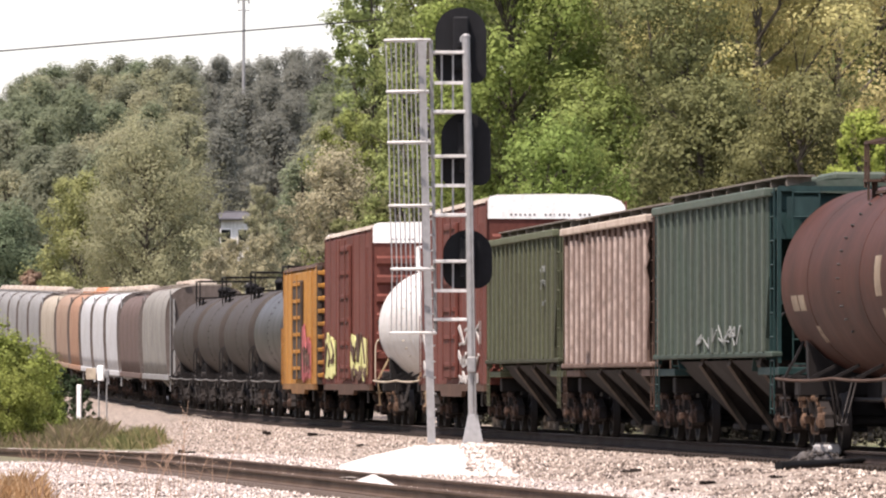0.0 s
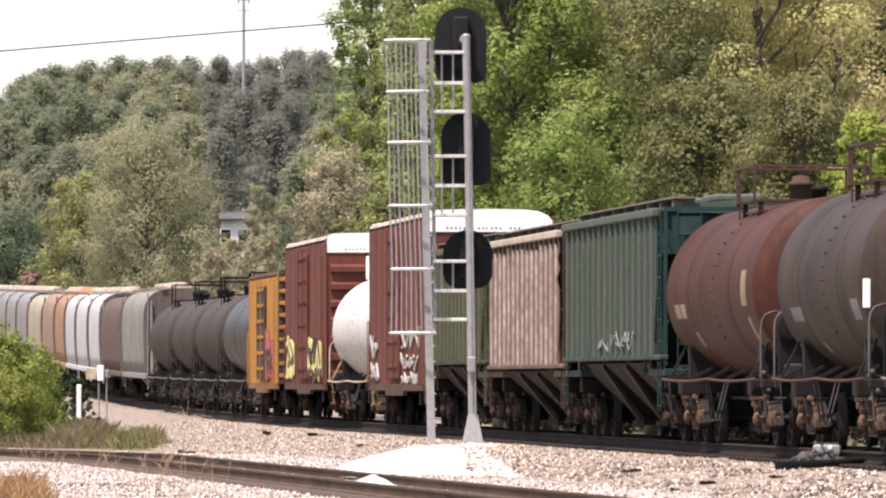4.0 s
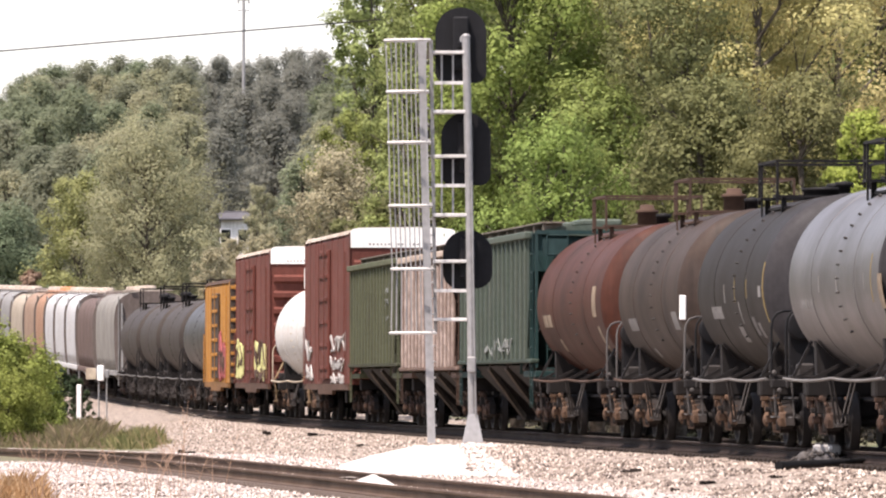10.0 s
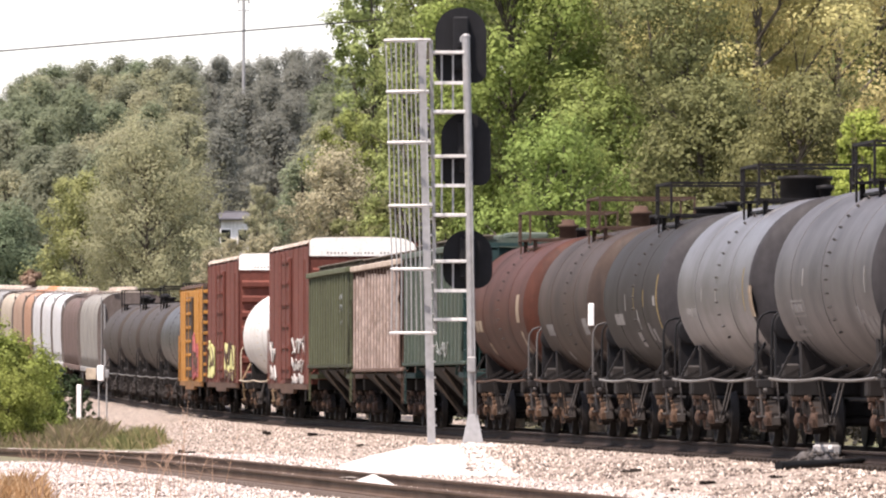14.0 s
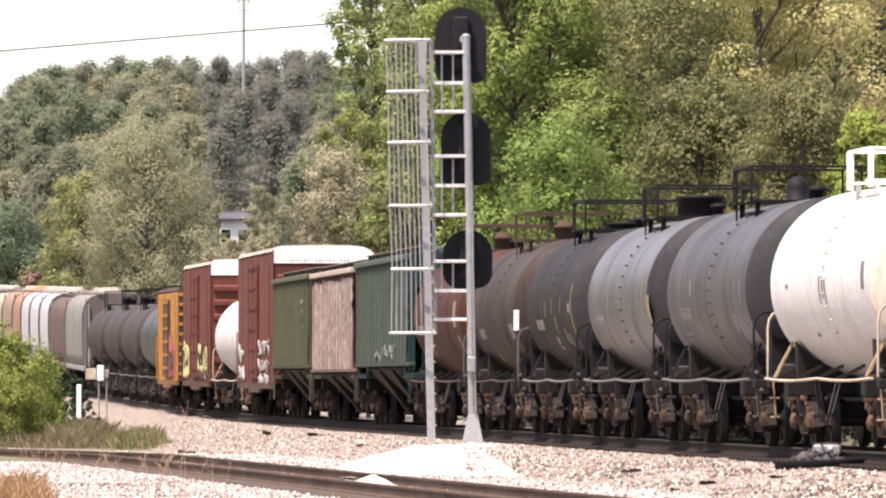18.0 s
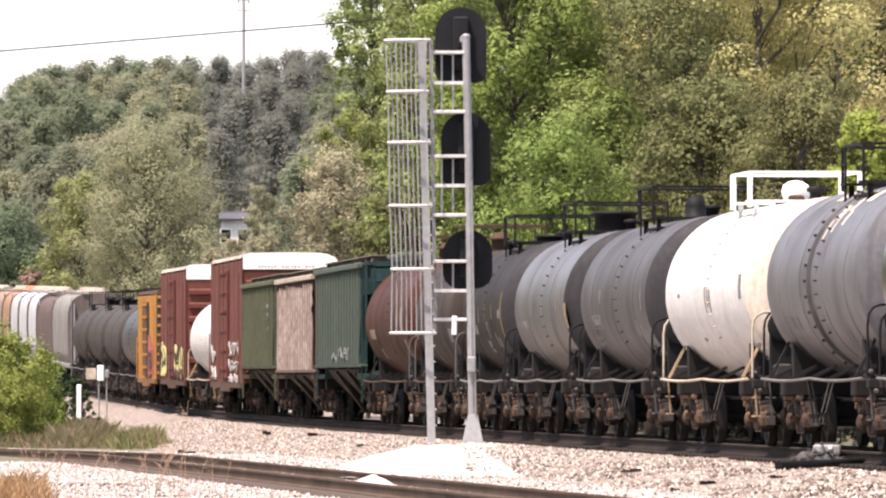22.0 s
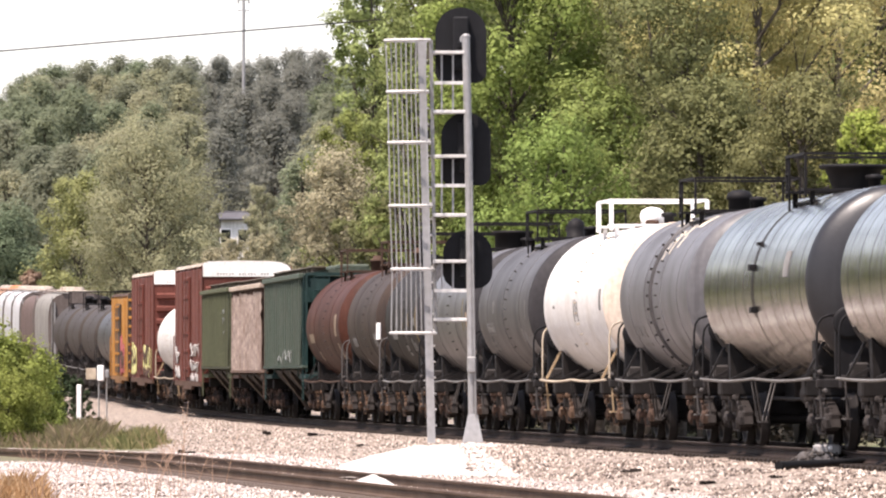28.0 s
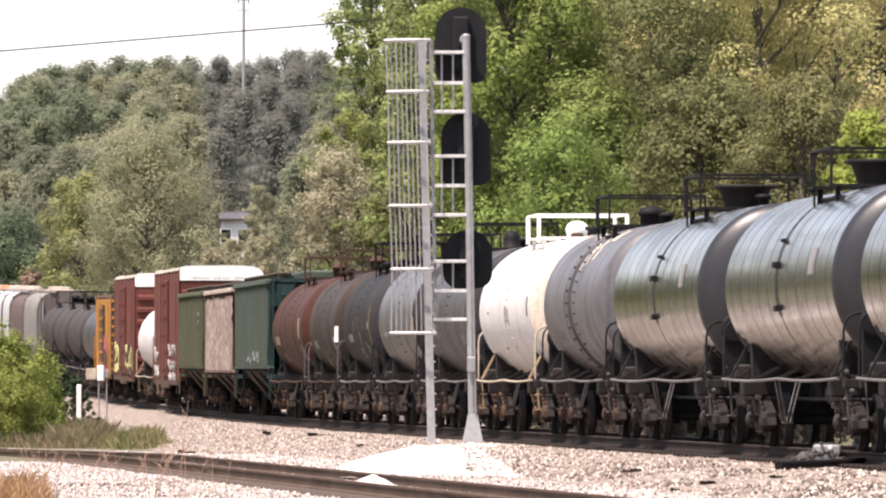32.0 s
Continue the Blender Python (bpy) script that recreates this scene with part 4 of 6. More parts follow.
C_gray2 = paint("mid_grey_tank", (0.05335, 0.04892, 0.04903), (0.018, 0.0165, 0.0165), 0.7, 0.5, gloss=0.3)
C_gray3 = paint("blue_grey_tank", (0.07164, 0.06885, 0.07102), (0.044, 0.039, 0.037), 0.7, 0.4, gloss=0.3)
C_black = paint("black_tank", (0.01588, 0.01339, 0.01175), (0.026, 0.022, 0.02), 0.4, 0.6, gloss=0.12)
C_brown = paint("brown_grey_tank", (0.04039, 0.02774, 0.02156), (0.019, 0.017, 0.017), 0.7, 0.6)
C_rust = paint("rust_red_tank", (0.04976, 0.0169, 0.01011), (0.024, 0.016, 0.0145), 0.7, 0.6)
C_green = paint("green_hopper", (0.05873, 0.07526, 0.05895), (0.115, 0.115, 0.1), 0.35, 0.7)
C_teal = paint("teal_end", (0.01584, 0.03744, 0.036), (0.0255, 0.0357, 0.0357), 0.5, 0.6)
C_pink = paint("faded_pink_hopper", (0.342, 0.2792, 0.245), (0.14, 0.09, 0.068), 0.6, 0.8, 0.0, 0.28, 1.1, 5.0)
C_olive = paint("olive_hopper", (0.0765, 0.0833, 0.0493), (0.051, 0.0467, 0.034), 0.4, 0.7)
C_chord = paint("pale_chord", (0.4, 0.33, 0.27), (0.15, 0.1, 0.075), 0.5, 0.8)
C_walk = paint("weathered_walkway", (0.17, 0.145, 0.12), (0.07, 0.05, 0.04), 0.6, 0.8)
C_pinkend = paint("rust_stained_pink", (0.15, 0.105, 0.085), (0.06, 0.042, 0.034), 0.6, 0.8)
# sheets between the posts: grime, plus rib shade painted in as darker colour
C_greensheet = paint("green_shaded_grimy_sheet", (0.03652, 0.05078, 0.0399), (0.024, 0.026, 0.022), 0.5, 0.75)
C_pinksheet = paint("pink_shaded_grimy_sheet", (0.1275, 0.08925, 0.07225), (0.075, 0.045, 0.034), 0.7, 0.85)
C_olivesheet = paint("olive_shaded_grimy_sheet", (0.044, 0.047, 0.029), (0.026, 0.024, 0.018), 0.5, 0.75)
C_yellowsill = paint("stained_yellow_sill", (0.19, 0.1, 0.04), (0.07, 0.042, 0.03), 0.7, 0.8)
C_bay_lit = paint("lit_bay_edge", (0.13, 0.11, 0.095), (0.06, 0.05, 0.045), 0.6, 0.8)
C_door = paint("grimy_door", (0.06, 0.045, 0.036), (0.02, 0.018, 0.017), 0.5, 0.7)
C_brownrust = paint("rusty_fittings", (0.0638, 0.0382, 0.0272), (0.0298, 0.0255, 0.0229), 0.5, 0.8)
C_roof = paint("weathered_roof", (0.34, 0.3, 0.25), (0.14, 0.085, 0.06), 0.5, 0.7)
C_sill = paint("stained_sill", (0.085, 0.05, 0.036), (0.05, 0.034, 0.027), 0.6, 0.8)
C_red = paint("oxide_red", (0.112, 0.037, 0.028), (0.055, 0.028, 0.022), 0.4, 0.65)
C_yellow = paint("yellow_boxcar", (0.35, 0.165, 0.036), (0.1, 0.055, 0.032), 0.4, 0.6)
C_bluedark = paint("dark_blue_grey_tank", (0.03128, 0.02864, 0.02838), (0.035, 0.031, 0.03), 0.5, 0.45, gloss=0.3)
C_tanblack = paint("dark_tank", (0.034, 0.028, 0.0245), (0.058, 0.045, 0.036), 0.6, 0.6, gloss=0.15)
C_hopgray = paint("grey_hopper", (0.187, 0.1785, 0.1615), (0.085, 0.0808, 0.0765), 0.5, 0.7)
C_hopbrown = paint("brown_hopper", (0.102, 0.0723, 0.0638), (0.0765, 0.0595, 0.051), 0.4, 0.7)
C_hopwhite = paint("white_hopper", (0.3828, 0.3915, 0.4002), (0.24, 0.2, 0.165), 0.4, 0.6)
C_hoptan = paint("tan_hopper", (0.25, 0.18, 0.135), (0.19, 0.115, 0.075), 0.6, 0.7)
C_orangeroof = paint("orange_roof", (0.42, 0.17, 0.085), (0.25, 0.12, 0.07), 0.4, 0.7)
C_darkroof = paint("dark_hopper_roof", (0.12, 0.1, 0.09), (0.06, 0.045, 0.038), 0.5, 0.8)
C_hoporange = paint("orange_hopper", (0.27, 0.165, 0.11), (0.2, 0.11, 0.07), 0.5, 0.7)
C_hoproof = paint("grimy_hopper_roof", (0.34, 0.3, 0.255), (0.13, 0.075, 0.05), 0.6, 0.8)
C_hopcream = paint("cream_hopper", (0.289, 0.255, 0.204), (0.16, 0.13, 0.1), 0.5, 0.7)
C_hopblue = paint("blue_grey_hopper", (0.2088, 0.2088, 0.2052), (0.12, 0.11, 0.1), 0.5, 0.7)
M_letter = paint("worn_lettering", (0.17, 0.165, 0.16), (0.3, 0.29, 0.27), 0.5, 0.6)
M_tag_y = paint("lime_spray", (0.55, 0.54, 0.23), (0.32, 0.3, 0.17), 0.4, 0.5)
M_tag_w = paint("white_spray", (0.36, 0.35, 0.335), (0.12, 0.072, 0.06), 0.5, 0.5)
M_tag_f = paint("faint_spray", (0.2, 0.21, 0.2), (0.07, 0.085, 0.08), 0.6, 0.7)
M_tag_r = paint("red_spray", (0.3, 0.075, 0.08), (0.2, 0.07, 0.06), 0.4, 0.5)
M_door2 = paint("brown_spray", (0.07, 0.04, 0.03), (0.03, 0.02, 0.02), 0.4, 0.6)
M_aged_white = paint("aged_white_rail", (0.4, 0.34, 0.26), (0.12, 0.07, 0.045), 0.4, 0.6)

def strokes(y, x0, x1, z0, z1, n, seed, wide=0.07, thick=0.012):
    """Scrawled marks on a flat side at y: each mark is a chain of short painted strokes."""
    rn = random.Random(seed)
    out = []
    step = (x1 - x0) / n
    for k in range(n):
        g = Shape()
        a, b = x0 + step * (k + 0.1), x0 + step * (k + 0.9)
        hi, lo = z1 - rn.uniform(0, 0.25) * (z1 - z0), z0 + rn.uniform(0, 0.2) * (z1 - z0)
        pts = [(rn.choice((a, b)), rn.choice((lo, hi)))]
        for _ in range(rn.randint(3, 5)):
            px, pz = pts[-1]
            pts.append((a + b - px + rn.uniform(-0.1, 0.1) * step if rn.random() < 0.6 else px, hi + lo - pz if rn.random() < 0.6 else rn.uniform(lo, hi)))
        for i, (p, q) in enumerate(zip(pts[:-1], pts[1:])):
            dx, dz = q[0] - p[0], q[1] - p[1]
            ln = math.hypot(dx, dz) or 1.0
            # broad along the car, slim up and down, as a spray can held sideways leaves it
            ox, oz = -dz / ln * wide * 2.2, dx / ln * wide * 0.6
            yy = y - thick - 0.0008 * i
            ring = [(p[0] + ox, p[1] + oz), (p[0] - ox, p[1] - oz), (q[0] - ox, q[1] - oz), (q[0] + ox, q[1] + oz)]
            g.prism(ring, yy, y, 'y')
        out.append(g)
    return out


def patches(y, x0, x1, z0, z1, n, seed, thick=0.024):
    """Filled upright letter shapes with ragged outlines, side by side on a flat side at y."""
    rn = random.Random(seed)
    out = []
    step = (x1 - x0) / n
    for k in range(n):
        a, b = x0 + step * k, x0 + step * (k + 0.88)
        lo, hi = z0 + rn.uniform(0, 0.2), z1 - rn.uniform(0, 0.35)
        mid = (lo + hi) / 2 + rn.uniform(-0.2, 0.2)
        nick = rn.uniform(0.15, 0.4) * step
        ring = [(a, lo), (b - nick, lo - 0.05), (b, lo + 0.15), (b - nick * rn.random(), mid), (b, mid + 0.1), (b - nick * 0.3, hi), (a + nick, hi + 0.06), (a + nick * 0.2, hi - 0.1), (a + nick * rn.random(), mid)]
        out.append(Shape().prism(ring, y - thick - 0.001 * k, y, 'y'))
    return out


for a in (-132.7, -117.1, -100.7):
    tank_car(a, a - 13.4, C_shiny, "polished steel-jacketed tank car with black railings", R=1.5, rings=1, dome="wide", jacket=11, hoop=0.95, heads=C_blackhead, top_x=1.0)
tank_car(-88.0, -98.9, C_gray, "grey tank car with a bolted ring flange round its middle", rings=4, flange=True, dome="round",
         marks=[(-3.4, -2.8, 1.88, 2.08), (-2.7, -2.1, 1.86, 2.06), (-3.1, -2.0, 1.7, 1.76), (2.2, 2.7, 1.63, 1.82), (-1.2, -1.0, 2.2, 2.3)],
         glares=[(0.5, 0.75, 3.5, 3.86), (0.85, 1.0, 3.3, 3.7), (1.1, 1.5, 3.62, 3.92), (1.6, 1.75, 3.4, 3.62), (0.3, 0.4, 3.2, 3.5), (1.9, 2.5, 3.75, 3.95), (-0.9, -0.5, 3.8, 3.96), (-2.2, -1.5, 3.84, 3.97)])
tank_car(-74.5, -86.0, C_white, "white tank car with white platform railings and rust-stained end", rings=1, rail_mat=M_aged_white, plat_mat=M_white, dome="white", heads=C_tanhead,
         marks=[(0.1, 0.25, 2.22, 2.64), (0.4, 0.55, 2.3, 2.64), (0.7, 0.85, 2.22, 2.6), (-1.6, -1.3, 1.74, 1.8), (4.6, 4.9, 2.4, 2.8), (-3.6, -3.3, 2.5, 2.56)])
tank_car(-60.8, -72.2, C_gray2, "dark grey tank car with worn white stencils", rings=3, heads=C_shadedhead, dome="bullet",
         marks=[(-3.6, -2.2, 2.28, 2.31), (-3.6, -2.2, 2.05, 2.08), (-3.6, -3.5, 2.05, 2.31), (-2.3, -2.2, 2.05, 2.31), (-3.35, -3.0, 2.12, 2.25), (-2.85, -2.5, 2.12, 2.25), (-4.0, -2.8, 1.85, 1.92), (-4.0, -2.7, 1.75, 1.8),
                (-2.1, -2.0, 2.52, 2.78), (4.5, 4.6, 2.34, 2.73), (3.2, 3.5, 1.9, 2.16), (3.7, 4.0, 1.75, 2.1), (4.2, 4.6, 1.72, 2.0), (4.75, 5.0, 1.8, 1.98)])
tank_car(-48.1, -58.5, C_gray3, "light blue-grey tank car with worn marks", rings=2, heads=C_shadedhead, dome="drum",
         marks=[(-3.6, -3.0, 2.15, 2.3), (-2.9, -2.3, 2.15, 2.3), (-1.5, -1.42, 2.4, 2.64), (0.4, 0.48, 2.38, 2.62), (3.2, 3.28, 2.38, 2.63)], tans=[(4.7, 5.0, 2.1, 2.6)], stripes=[(3.95, 4.02, 2.2, 2.9)])
tank_car(-36.6, -45.8, C_black, "black tank car with worn yellow streaks", rings=2, heads=C_shadedhead, dome="flat",
         marks=[(-2.5, -1.2, 2.1, 2.3), (2.2, 2.5, 1.8, 2.1), (2.7, 3.0, 1.76, 2.0), (-0.7, -0.62, 2.35, 2.65), (1.0, 1.08, 2.0, 2.35), (0.2, 0.7, 1.7, 1.95), (3.6, 3.9, 2.4, 2.58)], stripes=[(0.6, 0.66, 2.35, 2.75), (2.1, 2.16, 2.4, 2.7), (4.1, 4.2, 2.0, 2.95)])
brown = tank_car(-24.7, -34.5, C_brown, "brown-grey tank car with a bright white placard", rings=2, dome="rusty", rail_mat=C_brownrust, plat_mat=C_brownrust,
                 marks=[(-3.3, -2.1, 1.98, 2.2), (3.3, 4.0, 1.96, 2.27), (-1.6, -1.4, 1.5, 1.66)])
part("placard", Shape().box(5.16, 5.2, -1.51, -1.4, 2.12, 2.54, 0.01), M_white, brown, "bright white placard on the end handrail")
tank_car(-10.1, -22.5, C_rust, "rust-red tank car with cream reflector patches", rings=2, dome="rusty", rail_mat=C_brownrust, plat_mat=C_brownrust,
         tans=[(-4.7, -4.05, 2.14, 2.38), (-3.9, -3.3, 2.14, 2.38), (4.3, 4.9, 2.28, 2.86), (-2.95, -2.6, 1.65, 1.9), (4.6, 4.9, 1.6, 2.1)])
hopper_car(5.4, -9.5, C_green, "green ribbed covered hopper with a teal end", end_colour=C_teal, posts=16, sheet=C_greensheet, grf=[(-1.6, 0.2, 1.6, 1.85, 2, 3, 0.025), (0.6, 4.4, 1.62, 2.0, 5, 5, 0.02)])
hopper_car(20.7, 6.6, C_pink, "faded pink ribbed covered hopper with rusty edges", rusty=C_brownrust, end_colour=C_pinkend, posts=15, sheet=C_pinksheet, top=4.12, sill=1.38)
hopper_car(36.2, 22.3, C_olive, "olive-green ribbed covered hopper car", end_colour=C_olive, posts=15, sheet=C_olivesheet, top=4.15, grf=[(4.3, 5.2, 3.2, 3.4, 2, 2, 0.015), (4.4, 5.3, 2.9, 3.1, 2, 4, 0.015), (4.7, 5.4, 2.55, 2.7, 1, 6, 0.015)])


tag_white = [(-7.3, -5.0, 1.6, 2.3, 2, 11, 0.06), (-7.0, -4.6, 1.1, 1.6, 3, 12, 0.05), (1.8, 6.8, 1.8, 2.4, 4, 13, 0.045), (1.6, 6.4, 1.35, 1.75, 5, 14, 0.045), (1.8, 6.2, 1.02, 1.3, 5, 15, 0.04)]
box_car(52.4, 36.8, C_red, "tall oxide-red box car with white roof and white scrawls", tag=tag_white, tag_mat=M_tag_w)
tank_car(66.4, 53.4, C_white, "short white tank car with white railings", R=1.4, zc=2.45, rings=2, rail_mat=M_aged_white, plat_mat=M_white, dome="round", detail=False)
tag_lime = [(-7.2, -3.8, 1.1, 2.4, 3, 21, 0.12), (1.3, 6.6, 1.1, 2.4, 4, 23, 0.14)]
fill_lime = [(-7.3, -4.2, 1.1, 2.35, 2, 61), (1.4, 6.6, 1.1, 2.3, 3, 62)]
tag_dark = [(-7.2, -4.0, 1.1, 2.2, 3, 25, 0.06), (1.5, 6.4, 1.5, 2.3, 4, 26, 0.07), (1.5, 6.4, 1.05, 1.5, 5, 27, 0.07)]
box_car(82.2, 66.8, C_red, "tall oxide-red box car with a white roof and lime graffiti", tag=tag_lime, tag_mat=M_tag_y, tag2=tag_dark, fill=fill_lime)
tag_red = [(1.7, 4.6, 1.15, 2.6, 3, 31, 0.22), (1.7, 4.4, 1.1, 1.8, 3, 32, 0.2)]
tag_plum = [(1.8, 4.4, 1.2, 2.2, 3, 33, 0.05)]
box_car(98.0, 85.4, C_yellow, "yellow box car with dark doors and red graffiti", top=4.35, white_top=False, dark_door=True, tag=tag_red, tag_mat=M_tag_r, tag2=tag_plum)
for a, b in ((112.5, 100.3), (127.1, 114.6), (141.2, 129.2), (156.0, 143.3)):
    tank_car(a, b, C_bluedark if a < 120 else C_tanblack, "dark blue-grey tank car with a railed platform" if a < 120 else "brown-black tank car with a dark railed platform", R=1.42, zc=2.5, rings=1, dome="round", detail=False)
smooth_hopper(174.9, 158.6, C_hopgray, "grey smooth-sided covered hopper", stripe=C_hopblue)
smooth_hopper(192.0, 177.2, C_hopbrown, "brown covered hopper with flat sides", top=4.3, roof=C_darkroof)
for a, b in ((203.2, 193.6), (214.9, 204.8), (225.8, 216.5)):
    smooth_hopper(a, b, C_hopwhite, "white smooth-sided short covered hopper", stripe=C_hopwhite)
smooth_hopper(236.9, 227.4, C_hoporange, "orange-brown covered hopper with rust stains", roof=C_orangeroof)
smooth_hopper(250.8, 238.5, C_hoptan, "tan covered hopper with orange rust stains")
smooth_hopper(268.0, 252.4, C_hopcream, "cream covered hopper with grimy sides", top=4.35, roof=C_darkroof)
for a, b in ((282.6, 269.6), (296.2, 284.2), (308.5, 297.8), (322.0, 310.1), (336.0, 323.6), (350.0, 337.6)):
    smooth_hopper(a, b, C_hopblue, "blue-grey smooth-sided covered hopper", stripe=C_hopwhite)

# ---- ground ----
def terrain(x, y):
    """Flat by the tracks, a wooded hill beyond."""
    far = min(1.0, max(0.0, (y - 560) / 520))
    hill = (28.3 + 1.6 * math.exp(-((x + 42) / 13) ** 2) + 4.0 * math.exp(-((x + 18) / 6) ** 2) + 2.0 * math.exp(-((x + 30) / 5) ** 2)) * far ** 1.05
    right = 2.6 * min(1.0, max(0.0, (x - 14 - 0.0 * y + 0.09 * (y - 137)) / 14)) if y > 100 else 0.0
    return -0.62 + hill + right


gx = [-2500, -900, -400, -200, -120] + list(range(-80, 81, 4)) + [120, 200, 400, 900, 2500]
gy = [-1500, -300, -60] + list(range(0, 1001, 12)) + [1100, 1300, 1800, 2600, 4200]
gs = Shape()
gs.add([(x, y, terrain(x, y)) for y in gy for x in gx],
       [(j * len(gx) + i, j * len(gx) + i + 1, (j + 1) * len(gx) + i + 1, (j + 1) * len(gx) + i) for j in range(len(gy) - 1) for i in range(len(gx) - 1)], True)
solid("ground", gs, M_soil, "patchy grass and soil", "ground", kind="structure")


def bed(name, line, prof, s0, s1, step, mat, label, rough=0.03, seed=1):
    """A bed of stone along a line; prof is (w, z) across it."""
    rn = random.Random(seed)
    vs, fs, n = [], [], len(prof)
    k = int((s1 - s0) / step)
    for i in range(k + 1):
        s = s0 + i * step
        for w, z in prof:
            x, y, zz = line(s, w, z)
            e = noise.noise((x * 0.5, y * 0.5, 0)) * rough * 2 + rn.uniform(-rough, rough)
            vs.append((x, y, zz + (e if -0.9 > w or w > 0.9 else e * 0.4)))
        if i:
            for j in range(n - 1):
                fs.append(((i - 1) * n + j, (i - 1) * n + j + 1, i * n + j + 1, i * n + j))
    return solid(name, Shape().add(vs, fs, True), mat, label, "ballast", kind="structure")


PROF = [(-14, -0.95), (-9, -0.8), (-7.5, -0.68), (-6.3, -0.56), (-5.5, -0.48), (-4.5, -0.42), (-3.8, -0.36), (-3.2, -0.31), (-2.6, -0.27), (-2.0, -0.25), (-1.5, -0.25), (-1, -0.25), (-0.4, -0.21),
        (0.4, -0.2), (1, -0.19), (1.6, -0.15), (2.2, -0.13), (3.0, -0.19), (4.0, -0.28), (5.0, -0.45), (9.0, -0.5), (14.0, -0.5), (16.0, -0.9)]
bed("ballast_main", beside, PROF, -160, 480, 0.8, M_ballast, "pinkish-grey crushed stone ballast", 0.03, 3)

# near track: straight at first, then bending away to the left and dipping
_n = np.arange(0.0, 210.0, 0.5)
_nt = 0.1213 + 0.0022 * np.maximum(_n - 108, 0)
_nx = 8.05 - np.cumsum(np.sin(_nt)) * 0.5
_ny = 55.0 + np.cumsum(np.cos(_nt)) * 0.5
_nz = -0.4 - 0.0045 * np.clip(_n - 112, 0, 50)


def near(s, w, z=0.0):
    """A point beside the near track's far rail; s = 0 lies 55 m out."""
    if s < 0:
        x, y, th, zz = 8.05 - s * math.sin(0.1213), 55.0 + s * math.cos(0.1213), 0.1213, -0.4
    else:
        x, y, th, zz = (float(np.interp(s, _n, q)) for q in (_nx, _ny, _nt, _nz))
    return (x + w * math.cos(th), y + w * math.sin(th), zz + z)


NPROF = [(-13, -0.34), (-9, -0.2), (-6, -0.2), (-4, -0.2), (-2.5, -0.21), (-1.62, -0.22), (-1.35, -0.21), (-0.9, -0.21), (-0.2, -0.2), (0.12, -0.13), (0.5, -0.06), (1, -0.04), (2.5, -0.07), (4, -0.24)]
bed("ballast_near", near, NPROF, -60, 150, 0.5, M_ballast2, "pale crushed stone ballast", 0.02, 4)


def rail(line, w, s0, s1, step, label):
    th = thing("rail", label, "rail", "rails", "structure")
    web = [(-0.07, -0.18), (0.07, -0.18), (0.07, -0.165), (0.012, -0.14), (0.012, -0.05), (0.036, -0.035), (0.036, -0.004), (-0.036, -0.004), (-0.036, -0.035), (-0.012, -0.05), (-0.012, -0.14), (-0.07, -0.165)]
    head = [(-0.03, -0.004), (0.03, -0.004), (0.022, 0.0), (-0.022, 0.0)]
    for nm, pr, mt in (("rail_web", web, M_rail_main if line is beside else M_rail), ("rail_head", head, M_railhead if line is beside else M_rail)):
        s = Shape()
        n = len(pr)
        k = int((s1 - s0) / step)
        vs = [line(s0 + i * step, w + a, b) for i in range(k + 1) for a, b in pr]
        s.add(vs, [(i * n + j, i * n + (j + 1) % n, i * n + n + (j + 1) % n, i * n + n + j) for i in range(k) for j in range(n)])
        part(nm, s, mt, th)
    return th


for w in (-0.75, 0.75):
    rail(beside, w, -155, 470, 5.0, "rusty steel rail with a worn bright head")
for w in (-1.5, 0.0):
    rail(near, w, -58, 185, 2.0, "rusty little-used steel rail")

# darker wood for the main track's ties and the old timbers
M_tie_dark = paint("dark_tie", (0.022, 0.017, 0.0145), (0.04, 0.031, 0.026), 0.5, 0.9)
me_tie = Shape().box(-1.3, 1.3, -0.11, 0.11, -0.36, -0.178, 0.012).mesh("tie", M_tie)


me_tie_dark = me_tie.copy()
me_tie_dark.materials[0] = M_tie_dark


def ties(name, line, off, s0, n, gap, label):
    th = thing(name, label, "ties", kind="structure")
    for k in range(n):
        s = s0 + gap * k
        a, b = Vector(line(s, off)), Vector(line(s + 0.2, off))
        t = new("tie", me_tie_dark if line is beside else me_tie)
        t.parent = th
        d = b - a
        t.matrix_local = Matrix.Translation(a) @ Matrix.Rotation(math.atan2(d.y, d.x) - math.pi / 2, 4, 'Z')


